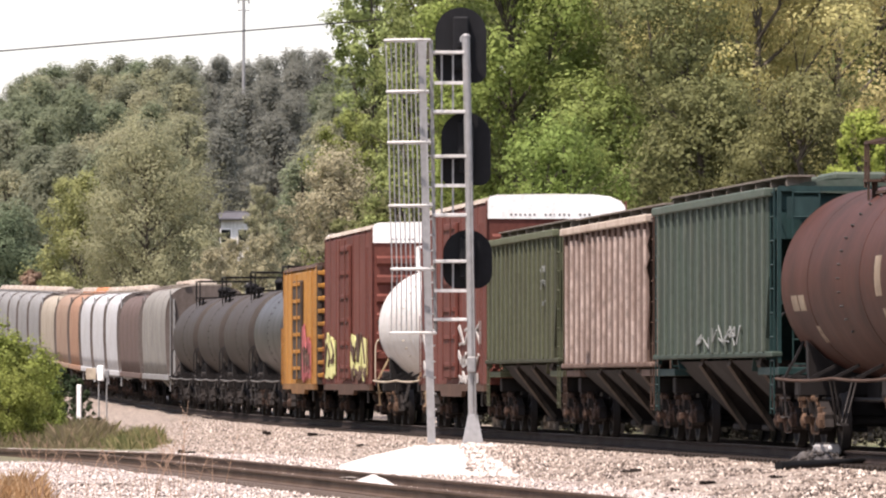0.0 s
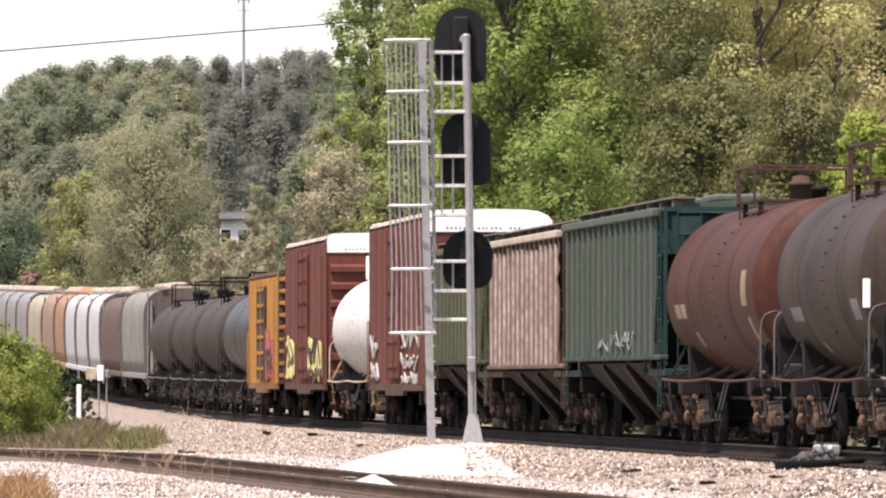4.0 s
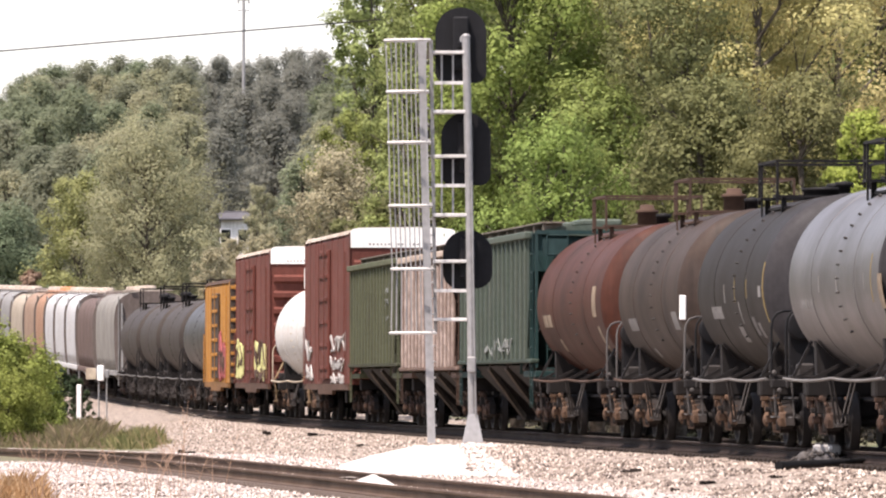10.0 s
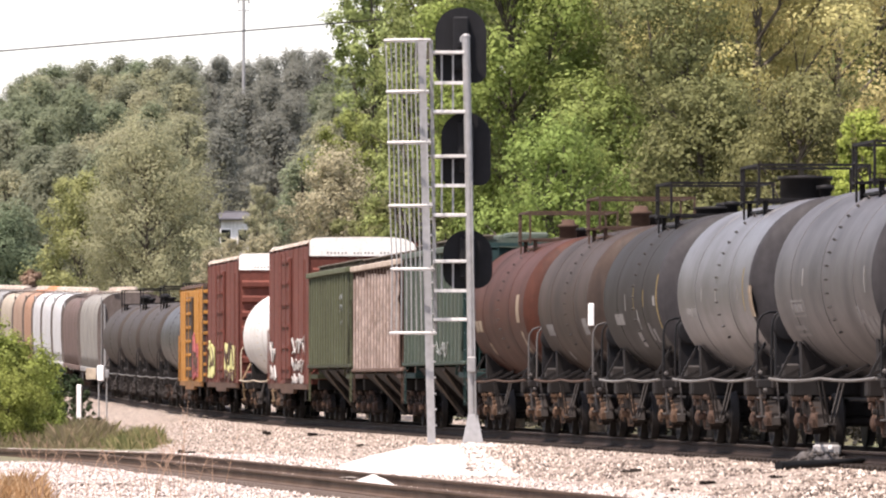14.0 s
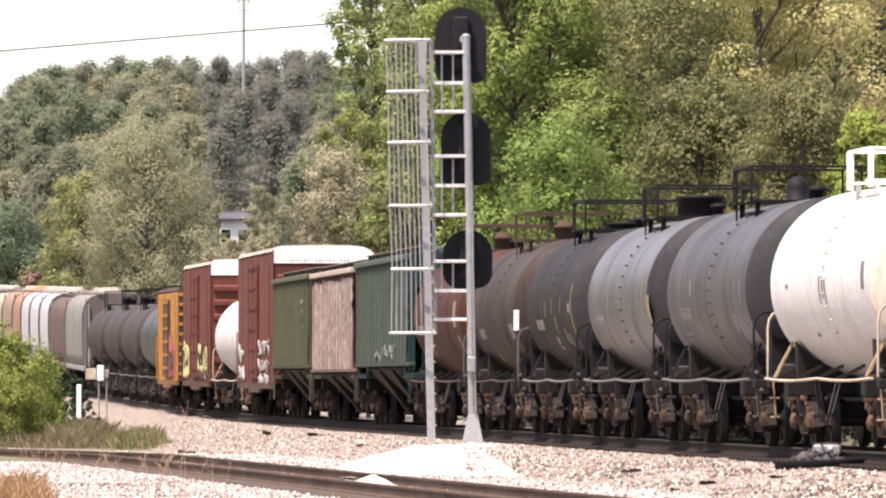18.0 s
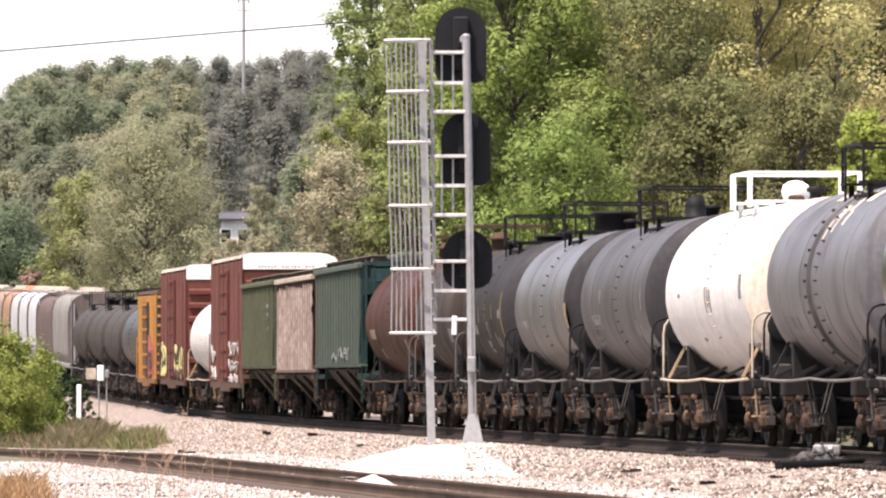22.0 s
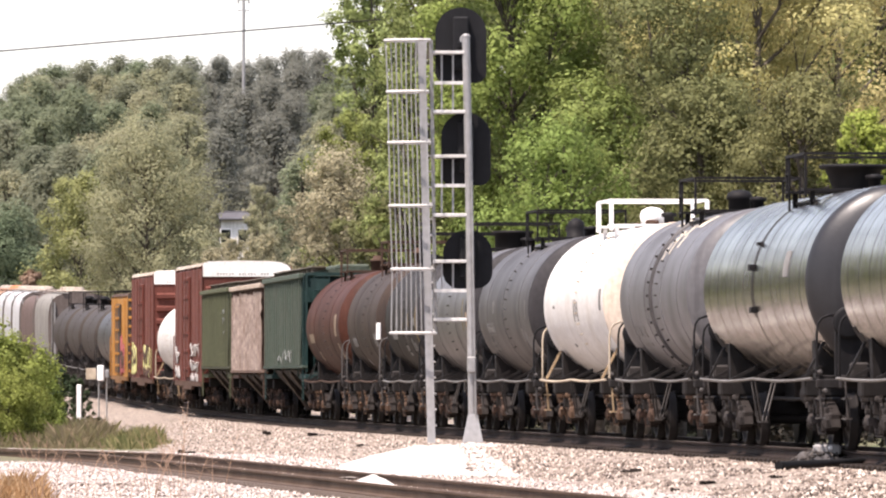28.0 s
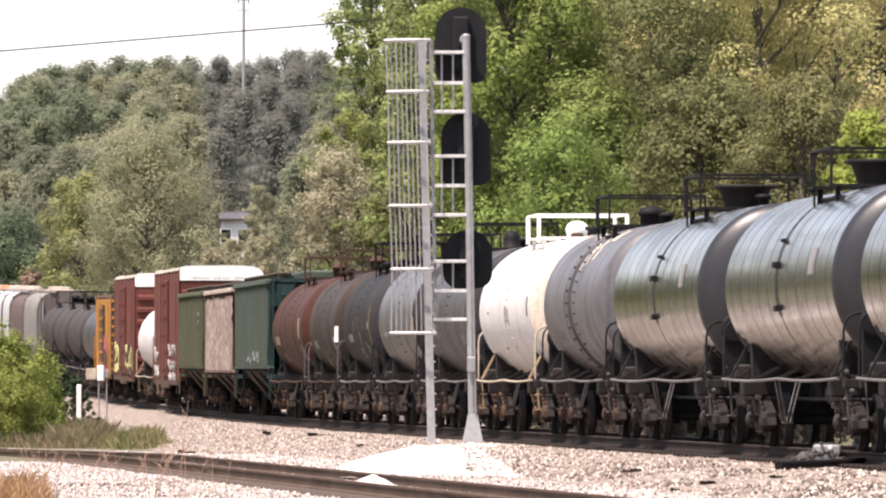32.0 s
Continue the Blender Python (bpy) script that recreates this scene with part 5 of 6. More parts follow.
# ---- the signal ----
def signal():
    sg = thing("railway_signal", "galvanised signal mast with three black signal heads and a caged ladder", "railway signal", m=pose(0.49, 151.7, -0.1, 0, 0, 0))
    k = 95.3                                     # the mast's own drawing, in metres about its foot

    def X(brg):
        return (brg - 830) / k

    def Z(lvl):
        return 1.018 + (680.3 - lvl) / k + 0.1
    mast = Shape()
    mast.pipe([(X(836), 0, 0), (X(833), 0, Z(600)), (X(829), 0, Z(300)), (X(824), 0, Z(66))], 0.075, 14)
    part("mast", mast, M_galv, sg)
    cap = Shape().lathe([(0.0, 0.08), (0.03, 0.085), (0.06, 0.05), (0.07, 0.01)], 0, 0, 14, 'z')
    c = part("mast_cap", cap, M_galv, sg)
    c.location = (X(824), 0, Z(66))
    base = Shape()
    for a in range(4):
        ca, sa = math.cos(a * math.pi / 2), math.sin(a * math.pi / 2)
        base.quad((X(836) + 0.06 * ca, 0.06 * sa, 0.55), (X(836) + 0.2 * ca, 0.2 * sa, 0.02), (X(836) + 0.2 * ca - 0.02 * sa, 0.2 * sa + 0.02 * ca, 0.02), (X(836) + 0.06 * ca - 0.02 * sa, 0.06 * sa + 0.02 * ca, 0.55), 0.015)
    base.add([(X(836) + a * w, b * w, z) for z, w in ((0.0, 0.2), (0.06, 0.19), (0.56, 0.085)) for a, b in ((-1, -1), (1, -1), (1, 1), (-1, 1))],
             [(0, 1, 5, 4), (1, 2, 6, 5), (2, 3, 7, 6), (3, 0, 4, 7), (4, 5, 9, 8), (5, 6, 10, 9), (6, 7, 11, 10), (7, 4, 8, 11), (8, 9, 10, 11), (3, 2, 1, 0)])
    part("mast_foot", base, M_galv, sg)
    part("foundation", Shape().box(X(836) - 0.32, X(836) + 0.32, -0.32, 0.32, -0.5, 0.0, 0.03), M_conc, sg, "concrete footing")
    # ladder beside the mast, seen nearly edge on, with its stiles
    lad = Shape()
    for px0, px1, y in ((763, 745, -0.05), (770, 762, 0.3)):
        lad.beam((X(px0), y, 0.02 if y < 0 else Z(590)), (X(px1), y, Z(70)), 0.05, 0.15 if y < 0 else 0.07)
    part("ladder_stile", lad, M_galv, sg)
    for i in range(24):
        z = 0.35 + i * 0.295
        f = z / Z(70)
        x0 = X(763) + (X(745) - X(763)) * f
        part("ladder_rung", Shape().pipe([(x0 - 0.02, -0.06, z), (x0 + 0.1, 0.3, z)], 0.018), M_galvlight, sg)
    # safety cage: hoops and verticals
    for lvl, pl, pr in ((72, 680, 760), (163, 684, 757), (253, 686, 760), (365, 688, 763), (477, 692, 766), (590, 690, 770)):
        z = Z(lvl)
        n = 14
        rx = X(pr) - X(pl)
        pts = [(X(pr), 0.0, z)] + [(X(pr) + rx * math.cos(math.pi * (0.5 + i / n)), 0.36 * math.sin(math.pi * (0.5 + i / n)), z) for i in range(n + 1)] + [(X(pr), 0.0, z)]
        hp = Shape().pipe(pts, 0.028, 6)
        part("cage_hoop", hp, M_galvlight, sg)
    for i in range(9):
        a = math.acos(-(0.08 + 0.9 * i / 8)) * (1 if i % 2 else -1)
        st = Shape()
        lev = ((72, 680, 760), (163, 684, 757), (253, 686, 760), (365, 688, 763), (477, 692, 766), (590, 690, 770))
        for (p0, l0, r0), (p1, l1, r1) in zip(lev[:-1], lev[1:]):
            st.beam((X(r0) + (X(r0) - X(l0)) * math.cos(a), 0.36 * math.sin(a), Z(p0)), (X(r1) + (X(r1) - X(l1)) * math.cos(a), 0.36 * math.sin(a), Z(p1)), 0.018, 0.024)
        part("cage_strap", st, M_galv, sg)
    # brackets between ladder and mast, with small maintenance platforms
    for lvl in (93, 198, 277, 381, 463, 566):
        z = Z(lvl)
        b = Shape().box(X(766), X(826), -0.06, 0.5, z - 0.03, z + 0.03, 0.008)
        part("platform_bracket", b, M_galvlight, sg)
    for lvl in (147, 329, 515):
        part("knee_bar", Shape().beam((X(768), 0.0, Z(lvl)), (X(828), 0.0, Z(lvl)), 0.05, 0.06), M_galvlight, sg)
    for p0, p1 in ((93, 198), (277, 381), (463, 515)):
        for brg in (781, 801):
            part("platform_strut", Shape().beam((X(brg), 0.1, Z(p0)), (X(brg), 0.1, Z(p1)), 0.035, 0.035), M_galv, sg)
    # three heads: a tall oval board, lamp case behind, three hoods on the far face
    for cx, cy, w, h in ((815, 79, 91, 134), (824, 263, 88, 130), (827, 459, 88, 104)):
        r, zc = w / 2 / k, Z(cy)
        hh = h / 2 / k
        bd = Shape()
        pts = []
        st = max(0.0, hh - r)
        for i in range(33):
            a = math.pi * i / 32
            pts.append((X(cx) + r * math.cos(a), zc + st + r * math.sin(a)))
        rc = 0.2 if h > 110 else 0.3
        for (qx, qz, a0) in ((X(cx) - r + rc, zc - hh + rc, math.pi), (X(cx) + r - rc, zc - hh + rc, 1.5 * math.pi)):
            for i in range(9):
                a = a0 + math.pi / 2 * i / 8
                pts.append((qx + rc * math.cos(a), qz + rc * math.sin(a)))
        bd.prism(pts, 0.3, 0.33, 'y')
        head = part("signal_backboard", bd, M_signal, sg)
        cs = Shape().box(X(cx) - 0.15, X(cx) + 0.15, 0.14, 0.3, zc - hh * 0.65, zc + hh * 0.75, 0.03)
        part("lamp_case", cs, M_signal, head)
        part("case_bracket", Shape().box(min(X(cx) - 0.06, X(826) - 0.04), X(826), 0.04, 0.16, zc - 0.05, zc + 0.05, 0.01), M_signal, head)
        part("junction_box", Shape().box(X(cx) - 0.02, X(cx) + 0.12, 0.06, 0.15, zc + 0.02, zc + 0.16, 0.02), M_galv, head)
        for z in ((zc - 0.36, zc, zc + 0.36) if h > 110 else (zc - 0.18, zc + 0.18)):
            hd = Shape()
            hd.lathe([(0.33, 0.13), (0.6, 0.13), (0.6, 0.12), (0.34, 0.12)], 0, z, 16, 'y', X(cx))
            part("lamp_hood", hd, M_signal, head)
    part("cable_conduit", Shape().pipe([(X(842), -0.09, 0.3), (X(839), -0.09, Z(600)), (X(834), -0.09, Z(320))], 0.018), M_galv, sg)
    part("junction_box", Shape().box(X(826), X(842), -0.16, -0.06, Z(660), Z(632), 0.02), M_galv, sg)
    return sg


signal()

# mound of pale stone round the signal's foot
md = Shape()
vs, fs = [], []
NR, NA = 14, 48
for i in range(NR + 1):
    for j in range(NA):
        a = 2 * math.pi * j / NA
        f = i / NR
        wob = 1 + 0.12 * noise.noise((math.cos(a) * 2, math.sin(a) * 2, 3.0))
        x, y = 0.28 + 2.45 * f * wob * math.cos(a), 145.5 + 17.0 * f * wob * math.sin(a)
        z = -0.1 - 0.62 * max(0, f - 0.3) ** 1.15 + 0.045 * noise.noise((x * 3, y * 1.5, 0))
        vs.append((x, y, z))
for i in range(NR):
    for j in range(NA):
        fs.append((i * NA + j, i * NA + (j + 1) % NA, (i + 1) * NA + (j + 1) % NA, (i + 1) * NA + j))
md.add(vs, fs, True)
solid("gravel_mound", md, M_pale, "mound of pale crushed stone round the signal", "gravel", kind="structure")

hv = Shape()
vs, fs = [], []
for i in range(7):
    for j in range(20):
        a, f = 2 * math.pi * j / 20, i / 6
        x, y = -1.07 + 0.42 * f * math.cos(a) - 0.12 * 3.6 * f * math.sin(a), 124.7 + 3.6 * f * math.sin(a)
        vs.append((x, y, -0.37 - 0.3 * f ** 1.4 + 0.02 * noise.noise((x * 5, y * 2, 0))))
for i in range(6):
    for j in range(20):
        fs.append((i * 20 + j, i * 20 + (j + 1) % 20, i * 20 + 20 + (j + 1) % 20, i * 20 + 20 + j))
solid("gravel_heap", hv.add(vs, fs, True), M_pale, "small heap of pale crushed stone between the rails", "gravel")

# ---- small things by the track ----
pl = thing("rail_lubricator", "grey metal track fitting on oily grit beside the rail", "track equipment", m=pose(5.78, 125.5, -0.27, 0, 0, 5))
hp = Shape()
vs, fs = [], []
for i in range(7):
    for j in range(22):
        a, f = 2 * math.pi * j / 22, i / 6
        x, y = 0.5 * f * math.cos(a), 1.3 * f * math.sin(a)
        vs.append((x, y, 0.27 * (1 - f ** 1.8) - 0.03 * (f > 0.9) + 0.05 * noise.noise((x * 7, y * 4, 2)) * (f < 0.9)))
for i in range(6):
    for j in range(22):
        fs.append((i * 22 + j, i * 22 + (j + 1) % 22, i * 22 + 22 + (j + 1) % 22, i * 22 + 22 + j))
part("oily_heap", hp.add(vs, fs), paint("oily_heap", (0.035, 0.034, 0.036), (0.1, 0.095, 0.095), 0.6, 0.8, fine=5.0), pl, "dark oil-soaked heap of grit")
part("case", Shape().box(-0.06, 0.3, -0.3, 0.3, 0.19, 0.36, 0.03), paint("grey_case", (0.3, 0.29, 0.285), (0.08, 0.07, 0.065), 0.6, 0.7, fine=4.0), pl)
part("lid", Shape().box(-0.03, 0.27, -0.27, 0.27, 0.364, 0.385, 0.008), M_pipe, pl, "dusty grey lid")
part("clasp", Shape().box(0.1, 0.16, -0.33, -0.3, 0.28, 0.34, 0.01), M_bright, pl, "small bright clasp")
part("pump", Shape().lathe([(0.05, 0.1), (0.2, 0.1), (0.24, 0.06), (0.26, 0.02)], -0.5, 0, 12, 'z', -0.3), M_pipe, pl)
mt = Shape()
p0, p1 = Vector((4.94, 120.3, -0.19)), Vector((6.5, 123.4, -0.14))
pts = [p0.lerp(p1, k / 12) + Vector((0.03 * noise.noise((k, 0, 3)), 0, 0.02 * noise.noise((k, 5, 1)))) for k in range(13)]
mt.pipe(pts, 0.07, 8, 0.055)
solid("black_hose", mt, paint("oily_rubber", (0.006, 0.006, 0.0065), (0.022, 0.02, 0.02), 0.6, 0.6, fine=3.0), "thick black rubber hose lying on the ballast", "hose")

post = thing("marker_post", "short white wooden marker post", "post", m=pose(-12.03, 270.0, -0.62))
part("shaft", Shape().box(-0.075, 0.075, -0.075, 0.075, 0.0, 1.62, 0.02), M_white, post)
sp = thing("equipment_sign", "small white box on two thin posts", "sign", m=pose(-12.1, 290.0, -0.62))
for x in (-0.12, 0.16):
    part("post", Shape().pipe([(x, 0, 0), (x, 0, 2.1)], 0.03, 8), M_galv, sp)
part("box", Shape().box(-0.17, 0.06, -0.12, 0.12, 1.75, 2.3, 0.02), M_white, sp)
part("plate", Shape().box(-0.58, -0.22, -0.03, 0.0, 1.8, 2.2, 0.01), M_aged_white, sp)
part("plate_arm", Shape().box(-0.6, 0.0, 0.0, 0.03, 1.96, 2.02), M_galv, sp)
part("side_box", Shape().box(0.1, 0.24, -0.1, 0.1, 1.85, 2.15, 0.02), M_galv, sp)

# ---- plants ----
def leaf_mesh(name, pts, size, mat, rng, out):
    """Many small folded leaves, each its own pair of faces."""
    n = len(pts)
    sz = size * rng.uniform(0.6, 1.4, n)[:, None]
    u = rng.normal(size=(n, 3))
    u[:, 2] *= 0.6
    u /= np.linalg.norm(u, axis=1)[:, None]
    w = rng.normal(size=(n, 3)) * 0.5 + out + np.array([0, 0, 0.45])
    u -= w * ((u * w).sum(1) / (w * w).sum(1))[:, None]
    u /= np.linalg.norm(u, axis=1)[:, None]
    v = np.cross(w, u)
    v /= np.linalg.norm(v, axis=1)[:, None]
    nn = np.cross(u, v)
    P = np.array(pts)
    a, c = P - u * sz, P + u * sz
    b, d = P + v * sz * 0.55 + nn * sz * 0.2, P - v * sz * 0.55 + nn * sz * 0.2
    V = np.stack([a, b, c, d], 1).reshape(-1, 3)
    me = bpy.data.meshes.new(name)
    me.vertices.add(4 * n)
    me.vertices.foreach_set("co", V.ravel())
    me.loops.add(4 * n)
    me.loops.foreach_set("vertex_index", np.arange(4 * n))
    me.polygons.add(n)
    me.polygons.foreach_set("loop_start", np.arange(0, 4 * n, 4))
    me.materials.append(mat)
    me.update(calc_edges=True)
    return me


def tree(name, label, height, spread, leaves, size, mat, seed, low=0.25, lobes=16, trunk=0.22, conifer=False, bare=0.0, shell=0.55, soft=1.0):
    rng = np.random.default_rng(seed)
    rn = random.Random(seed)
    tr = thing(name, label, "tree")
    tk = Shape()
    lean = rn.uniform(-0.4, 0.4)
    pts = [(lean * f * f + rn.uniform(-0.1, 0.1) * (f > 0), rn.uniform(-0.15, 0.15) * (f > 0), height * 0.9 * f - 0.4 * (f == 0)) for f in (0, 0.15, 0.3, 0.5, 0.7, 0.9)]
    tk.pipe(pts, trunk, 9, trunk * 0.2)
    centres = []
    for i in range(lobes):
        f = low + (1 - low) * (i + rn.random()) / lobes
        a = 2.4 * i + rn.uniform(-0.5, 0.5)
        g = (f - low) / (1 - low)
        rad = spread * ((1 - g) ** 0.8 * 0.9 + 0.05 if conifer else math.sin(math.pi * (0.18 + 0.75 * g)) * rn.uniform(0.5, 1.0))
        c = Vector((lean * f * f + rad * 0.75 * math.cos(a), rad * 0.75 * math.sin(a), height * f * 0.97))
        base = Vector((lean * f * f * 0.6, 0, height * max(0.12, f - 0.18)))
        midp = (base + c) / 2 + Vector((rn.uniform(-0.3, 0.3), rn.uniform(-0.3, 0.3), -0.2))
        tk.pipe([base, midp, c], trunk * 0.32, 6, trunk * 0.07)
        for _ in range(3):
            e = c + Vector((rn.uniform(-1, 1), rn.uniform(-1, 1), rn.uniform(-0.4, 0.9))) * spread * 0.32
            tk.pipe([midp, (midp + e) / 2 + Vector((0, 0, 0.15)), e], trunk * 0.09, 5, trunk * 0.02)
        lr = spread * (0.24 if conifer else rn.uniform(0.26, 0.46))
        centres.append((c, lr))
    part("trunk", tk, M_bark, tr)
    tot = sum(r * r for _, r in centres)
    P, N = [], []
    for c, r in centres:
        n = int(leaves * r * r / tot * (1 - bare))
        # several tufts on each lobe, leaves gathered round them
        nt = max(6, n // 45)
        d = rng.normal(size=(nt, 3))
        d /= np.linalg.norm(d, axis=1)[:, None]
        d *= (shell + (1.08 - shell) * rng.random((nt, 1))) * r
        d[:, 2] *= 0.72 if not conifer else 0.4
        tuft = np.array(c) + d
        idx = rng.integers(0, nt, n)
        o = rng.normal(size=(n, 3))
        P.append(tuft[idx] + o * r * 0.15)
        g = (d / r)[idx] * 1.1 + o * 0.35
        N.append(g * soft)
    part("crown", leaf_mesh("crown", np.concatenate(P), size, mat, rng, np.concatenate(N)), None, tr)
    return tr


def at_view(brg, d):
    """World x of a bearing in the view at distance d."""
    return (brg - 784) * d / 14452


def plant(src, brg, d, turn=0, scale=1.0, z=None, lab=""):
    x = at_view(brg, d)
    c = copy_thing(src, pose(x, d, terrain(x, d) if z is None else z, 0, 0, turn))
    c.scale = (scale,) * 3
    if lab:
        c["label"] = lab
    return c


# edge of the wood behind the train
wood = [
    (672, 345, L_mid, 19.5, 2.7, 1, 0.1, 0.62, "tree with sparse small fresh green leaves"),
    (618, 335, L_spring, 13.1, 2.5, 15, 0.075, 0.1, "yellow-green young tree at the end of the wood"),
    (745, 228, L_mid, 15.0, 2.4, 2, 0.065, 0.3, "tall broadleaf tree in fresh green leaf"),
    (915, 218, L_bright, 16.0, 3.2, 3, 0.07, 0.25, "tall bright green broadleaf tree"),
    (1060, 214, L_spring, 9.2, 2.7, 4, 0.065, 0.22, "low spreading bright green tree"),
    (1150, 224, L_olive, 15.5, 4.2, 5, 0.06, 0.22, "olive-green tree with open branches"),
    (1330, 218, L_gold, 15.0, 4.0, 6, 0.06, 0.22, "tree with golden-green spring leaves"),
    (1250, 207, L_drab, 9.4, 2.8, 7, 0.06, 0.22, "bushy green tree at the wood's edge"),
    (1490, 226, L_gold, 16.5, 4.2, 8, 0.06, 0.22, "tree with golden-green spring leaves"),
    (1420, 205, L_drab, 9.2, 2.6, 9, 0.055, 0.2, "bushy green tree at the wood's edge"),
    (1530, 196, L_lime, 7.9, 1.5, 10, 0.055, 0.2, "young lime-green tree behind the train"),
    (975, 205, L_bright, 8.2, 2.4, 11, 0.055, 0.2, "bushy bright green tree at the wood's edge"),
    (840, 230, L_olive, 10.5, 2.6, 12, 0.06, 0.2, "middling green broadleaf tree in leaf"),
    (1200, 216, L_drab, 12.5, 3.2, 13, 0.055, 0.2, "green tree with drooping sprays"),
    (1090, 228, L_mid, 15.0, 3.4, 14, 0.065, 0.25, "tall broadleaf tree in fresh green leaf"),
]
for brg, d, mt, hgt, spr, seed, lsz, low, lab in wood:
    t = tree("tree", lab, hgt, spr, (50000 if mt is L_gold or seed == 3 else 36000) if spr > 2.5 else 22000, lsz, mt, seed, low=low, lobes=28, bare=0.72 if seed == 1 else 0.0, soft=2.2)
    x = at_view(brg, d)
    t.matrix_world = pose(x, d, terrain(x, d))
t_back = tree("tree", "tall tree deeper in the wood", 20.0, 5.0, 17000, 0.13, L_olive, 31, low=0.12, lobes=30, soft=2.5)
t_back.matrix_world = pose(at_view(980, 262), 262, terrain(8, 262))
t_back2 = tree("tree", "tall green tree deeper in the wood", 19.0, 4.6, 17000, 0.13, L_mid, 32, low=0.12, lobes=30, soft=2.5)
t_back2.matrix_world = pose(at_view(1180, 270), 270, terrain(8, 262))
for i, brg in enumerate((880, 1060, 1130, 1240, 1320, 1400, 1470, 1550, 1640, 1760, 1900, 2100)):
    plant(t_back if i % 2 else t_back2, brg, 250 + 13 * (i % 4), 47 * i, 0.88 + 0.1 * (i % 3))

# pale blossoming tree and shrubs beyond the tail of the train
t = tree("tree", "small tree covered in pale blossom", 10.4, 2.8, 30000, 0.065, L_blossom, 41, low=0.12, lobes=46, trunk=0.12, shell=0.45, soft=2.2)
t.matrix_world = pose(at_view(602, 310), 310, -0.6)
t = tree("tree", "pale flowering shrub by the line", 6.2, 2.6, 6000, 0.11, L_blossom, 42, low=0.1, lobes=14, trunk=0.1)
t.matrix_world = pose(at_view(430, 420), 420, -0.6)
t2 = tree("tree", "green shrub by the line", 8.6, 1.9, 12000, 0.085, L_drab, 43, low=0.08, lobes=14, trunk=0.1)
t2.matrix_world = pose(at_view(652, 304), 304, -0.6)
plant(t2, 520, 430, 70, 0.78)
plant(t2, 690, 300, 130, 1.0)

# big loose trees in front of the hill
def crown_tree(name, label, height, spread, leaves, size, mat, seed, lobes=12, low=0.15, flat=0.8):
    """Full-crowned tree: leaves lie on the outside of overlapping rounded lobes."""
    rng = np.random.default_rng(seed)
    tr = thing(name, label, "tree")
    tk = Shape().pipe([(0, 0, -0.6), (0.1, 0, height * 0.4), (0.0, 0.1, height * 0.85)], height * 0.018, 8, 0.05)
    C, R = [], []
    for i in range(lobes):
        f = low + (0.95 - low) * (i + rng.random()) / lobes
        g = (f - low) / (0.95 - low)
        a = 2.4 * i + rng.uniform(-0.7, 0.7)
        rad = spread * 0.8 * math.sin(math.pi * (0.24 + 0.7 * g)) * math.sqrt(rng.random()) * rng.uniform(0.8, 1.1)
        c = (rad * math.cos(a), rad * math.sin(a), height * f)
        C.append(c)
        R.append(spread * rng.uniform(0.2, 0.38) * (1.0 - 0.3 * g))
        if i % 3 == 0:
            tk.pipe([(0, 0, height * max(0.12, f - 0.25)), (c[0] * 0.6, c[1] * 0.6, c[2] - 0.3), c], height * 0.006, 5, 0.02)
    part("trunk", tk, M_bark, tr)
    C, R = np.array(C), np.array(R)
    pick = rng.choice(lobes, leaves, p=R ** 2 / (R ** 2).sum())
    d = rng.normal(size=(leaves, 3))
    d /= np.linalg.norm(d, axis=1)[:, None]
    wob = 1 + 0.15 * np.sin(d[:, 0] * 7 + pick) * np.sin(d[:, 2] * 6 + 2 * pick) + rng.normal(size=leaves) * 0.16
    P = C[pick] + d * np.array([1, 1, flat]) * (R[pick] * wob)[:, None]
    crown = d * 1.4 + (P - np.array([0, 0, height * 0.45])) / spread * 0.9
    part("crown", leaf_mesh("crown", P, size, mat, rng, crown), None, tr)
    return tr


t = tree("tree", "broad tan-budded tree at the foot of the slope", 17.6, 5.6, 64000, 0.085, L_fartan, 51, low=0.04, lobes=70, trunk=0.3, soft=2.8, shell=0.5)
t.matrix_world = pose(at_view(262, 520), 520, -0.4)
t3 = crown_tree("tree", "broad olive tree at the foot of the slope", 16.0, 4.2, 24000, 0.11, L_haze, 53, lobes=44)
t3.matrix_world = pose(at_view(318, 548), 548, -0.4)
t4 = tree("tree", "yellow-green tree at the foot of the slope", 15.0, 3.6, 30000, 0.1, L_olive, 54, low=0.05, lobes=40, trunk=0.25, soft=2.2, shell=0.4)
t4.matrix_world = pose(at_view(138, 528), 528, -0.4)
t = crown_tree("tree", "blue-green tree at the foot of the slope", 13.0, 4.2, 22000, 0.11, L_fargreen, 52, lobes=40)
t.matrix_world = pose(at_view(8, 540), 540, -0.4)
for brg, d, sc in ((-70, 560, 1.1), (62, 566, 0.72), (-30, 500, 0.5), (330, 500, 0.42), (400, 498, 0.34), (452, 505, 0.32)):
    plant(t, brg, d, brg * 3, sc)
for brg, d, sc in ((36, 505, 0.34), (110, 502, 0.36), (165, 500, 0.4), (240, 498, 0.36), (300, 500, 0.34), (196, 500, 0.3)):
    plant(t4, brg, d, brg * 3, sc)

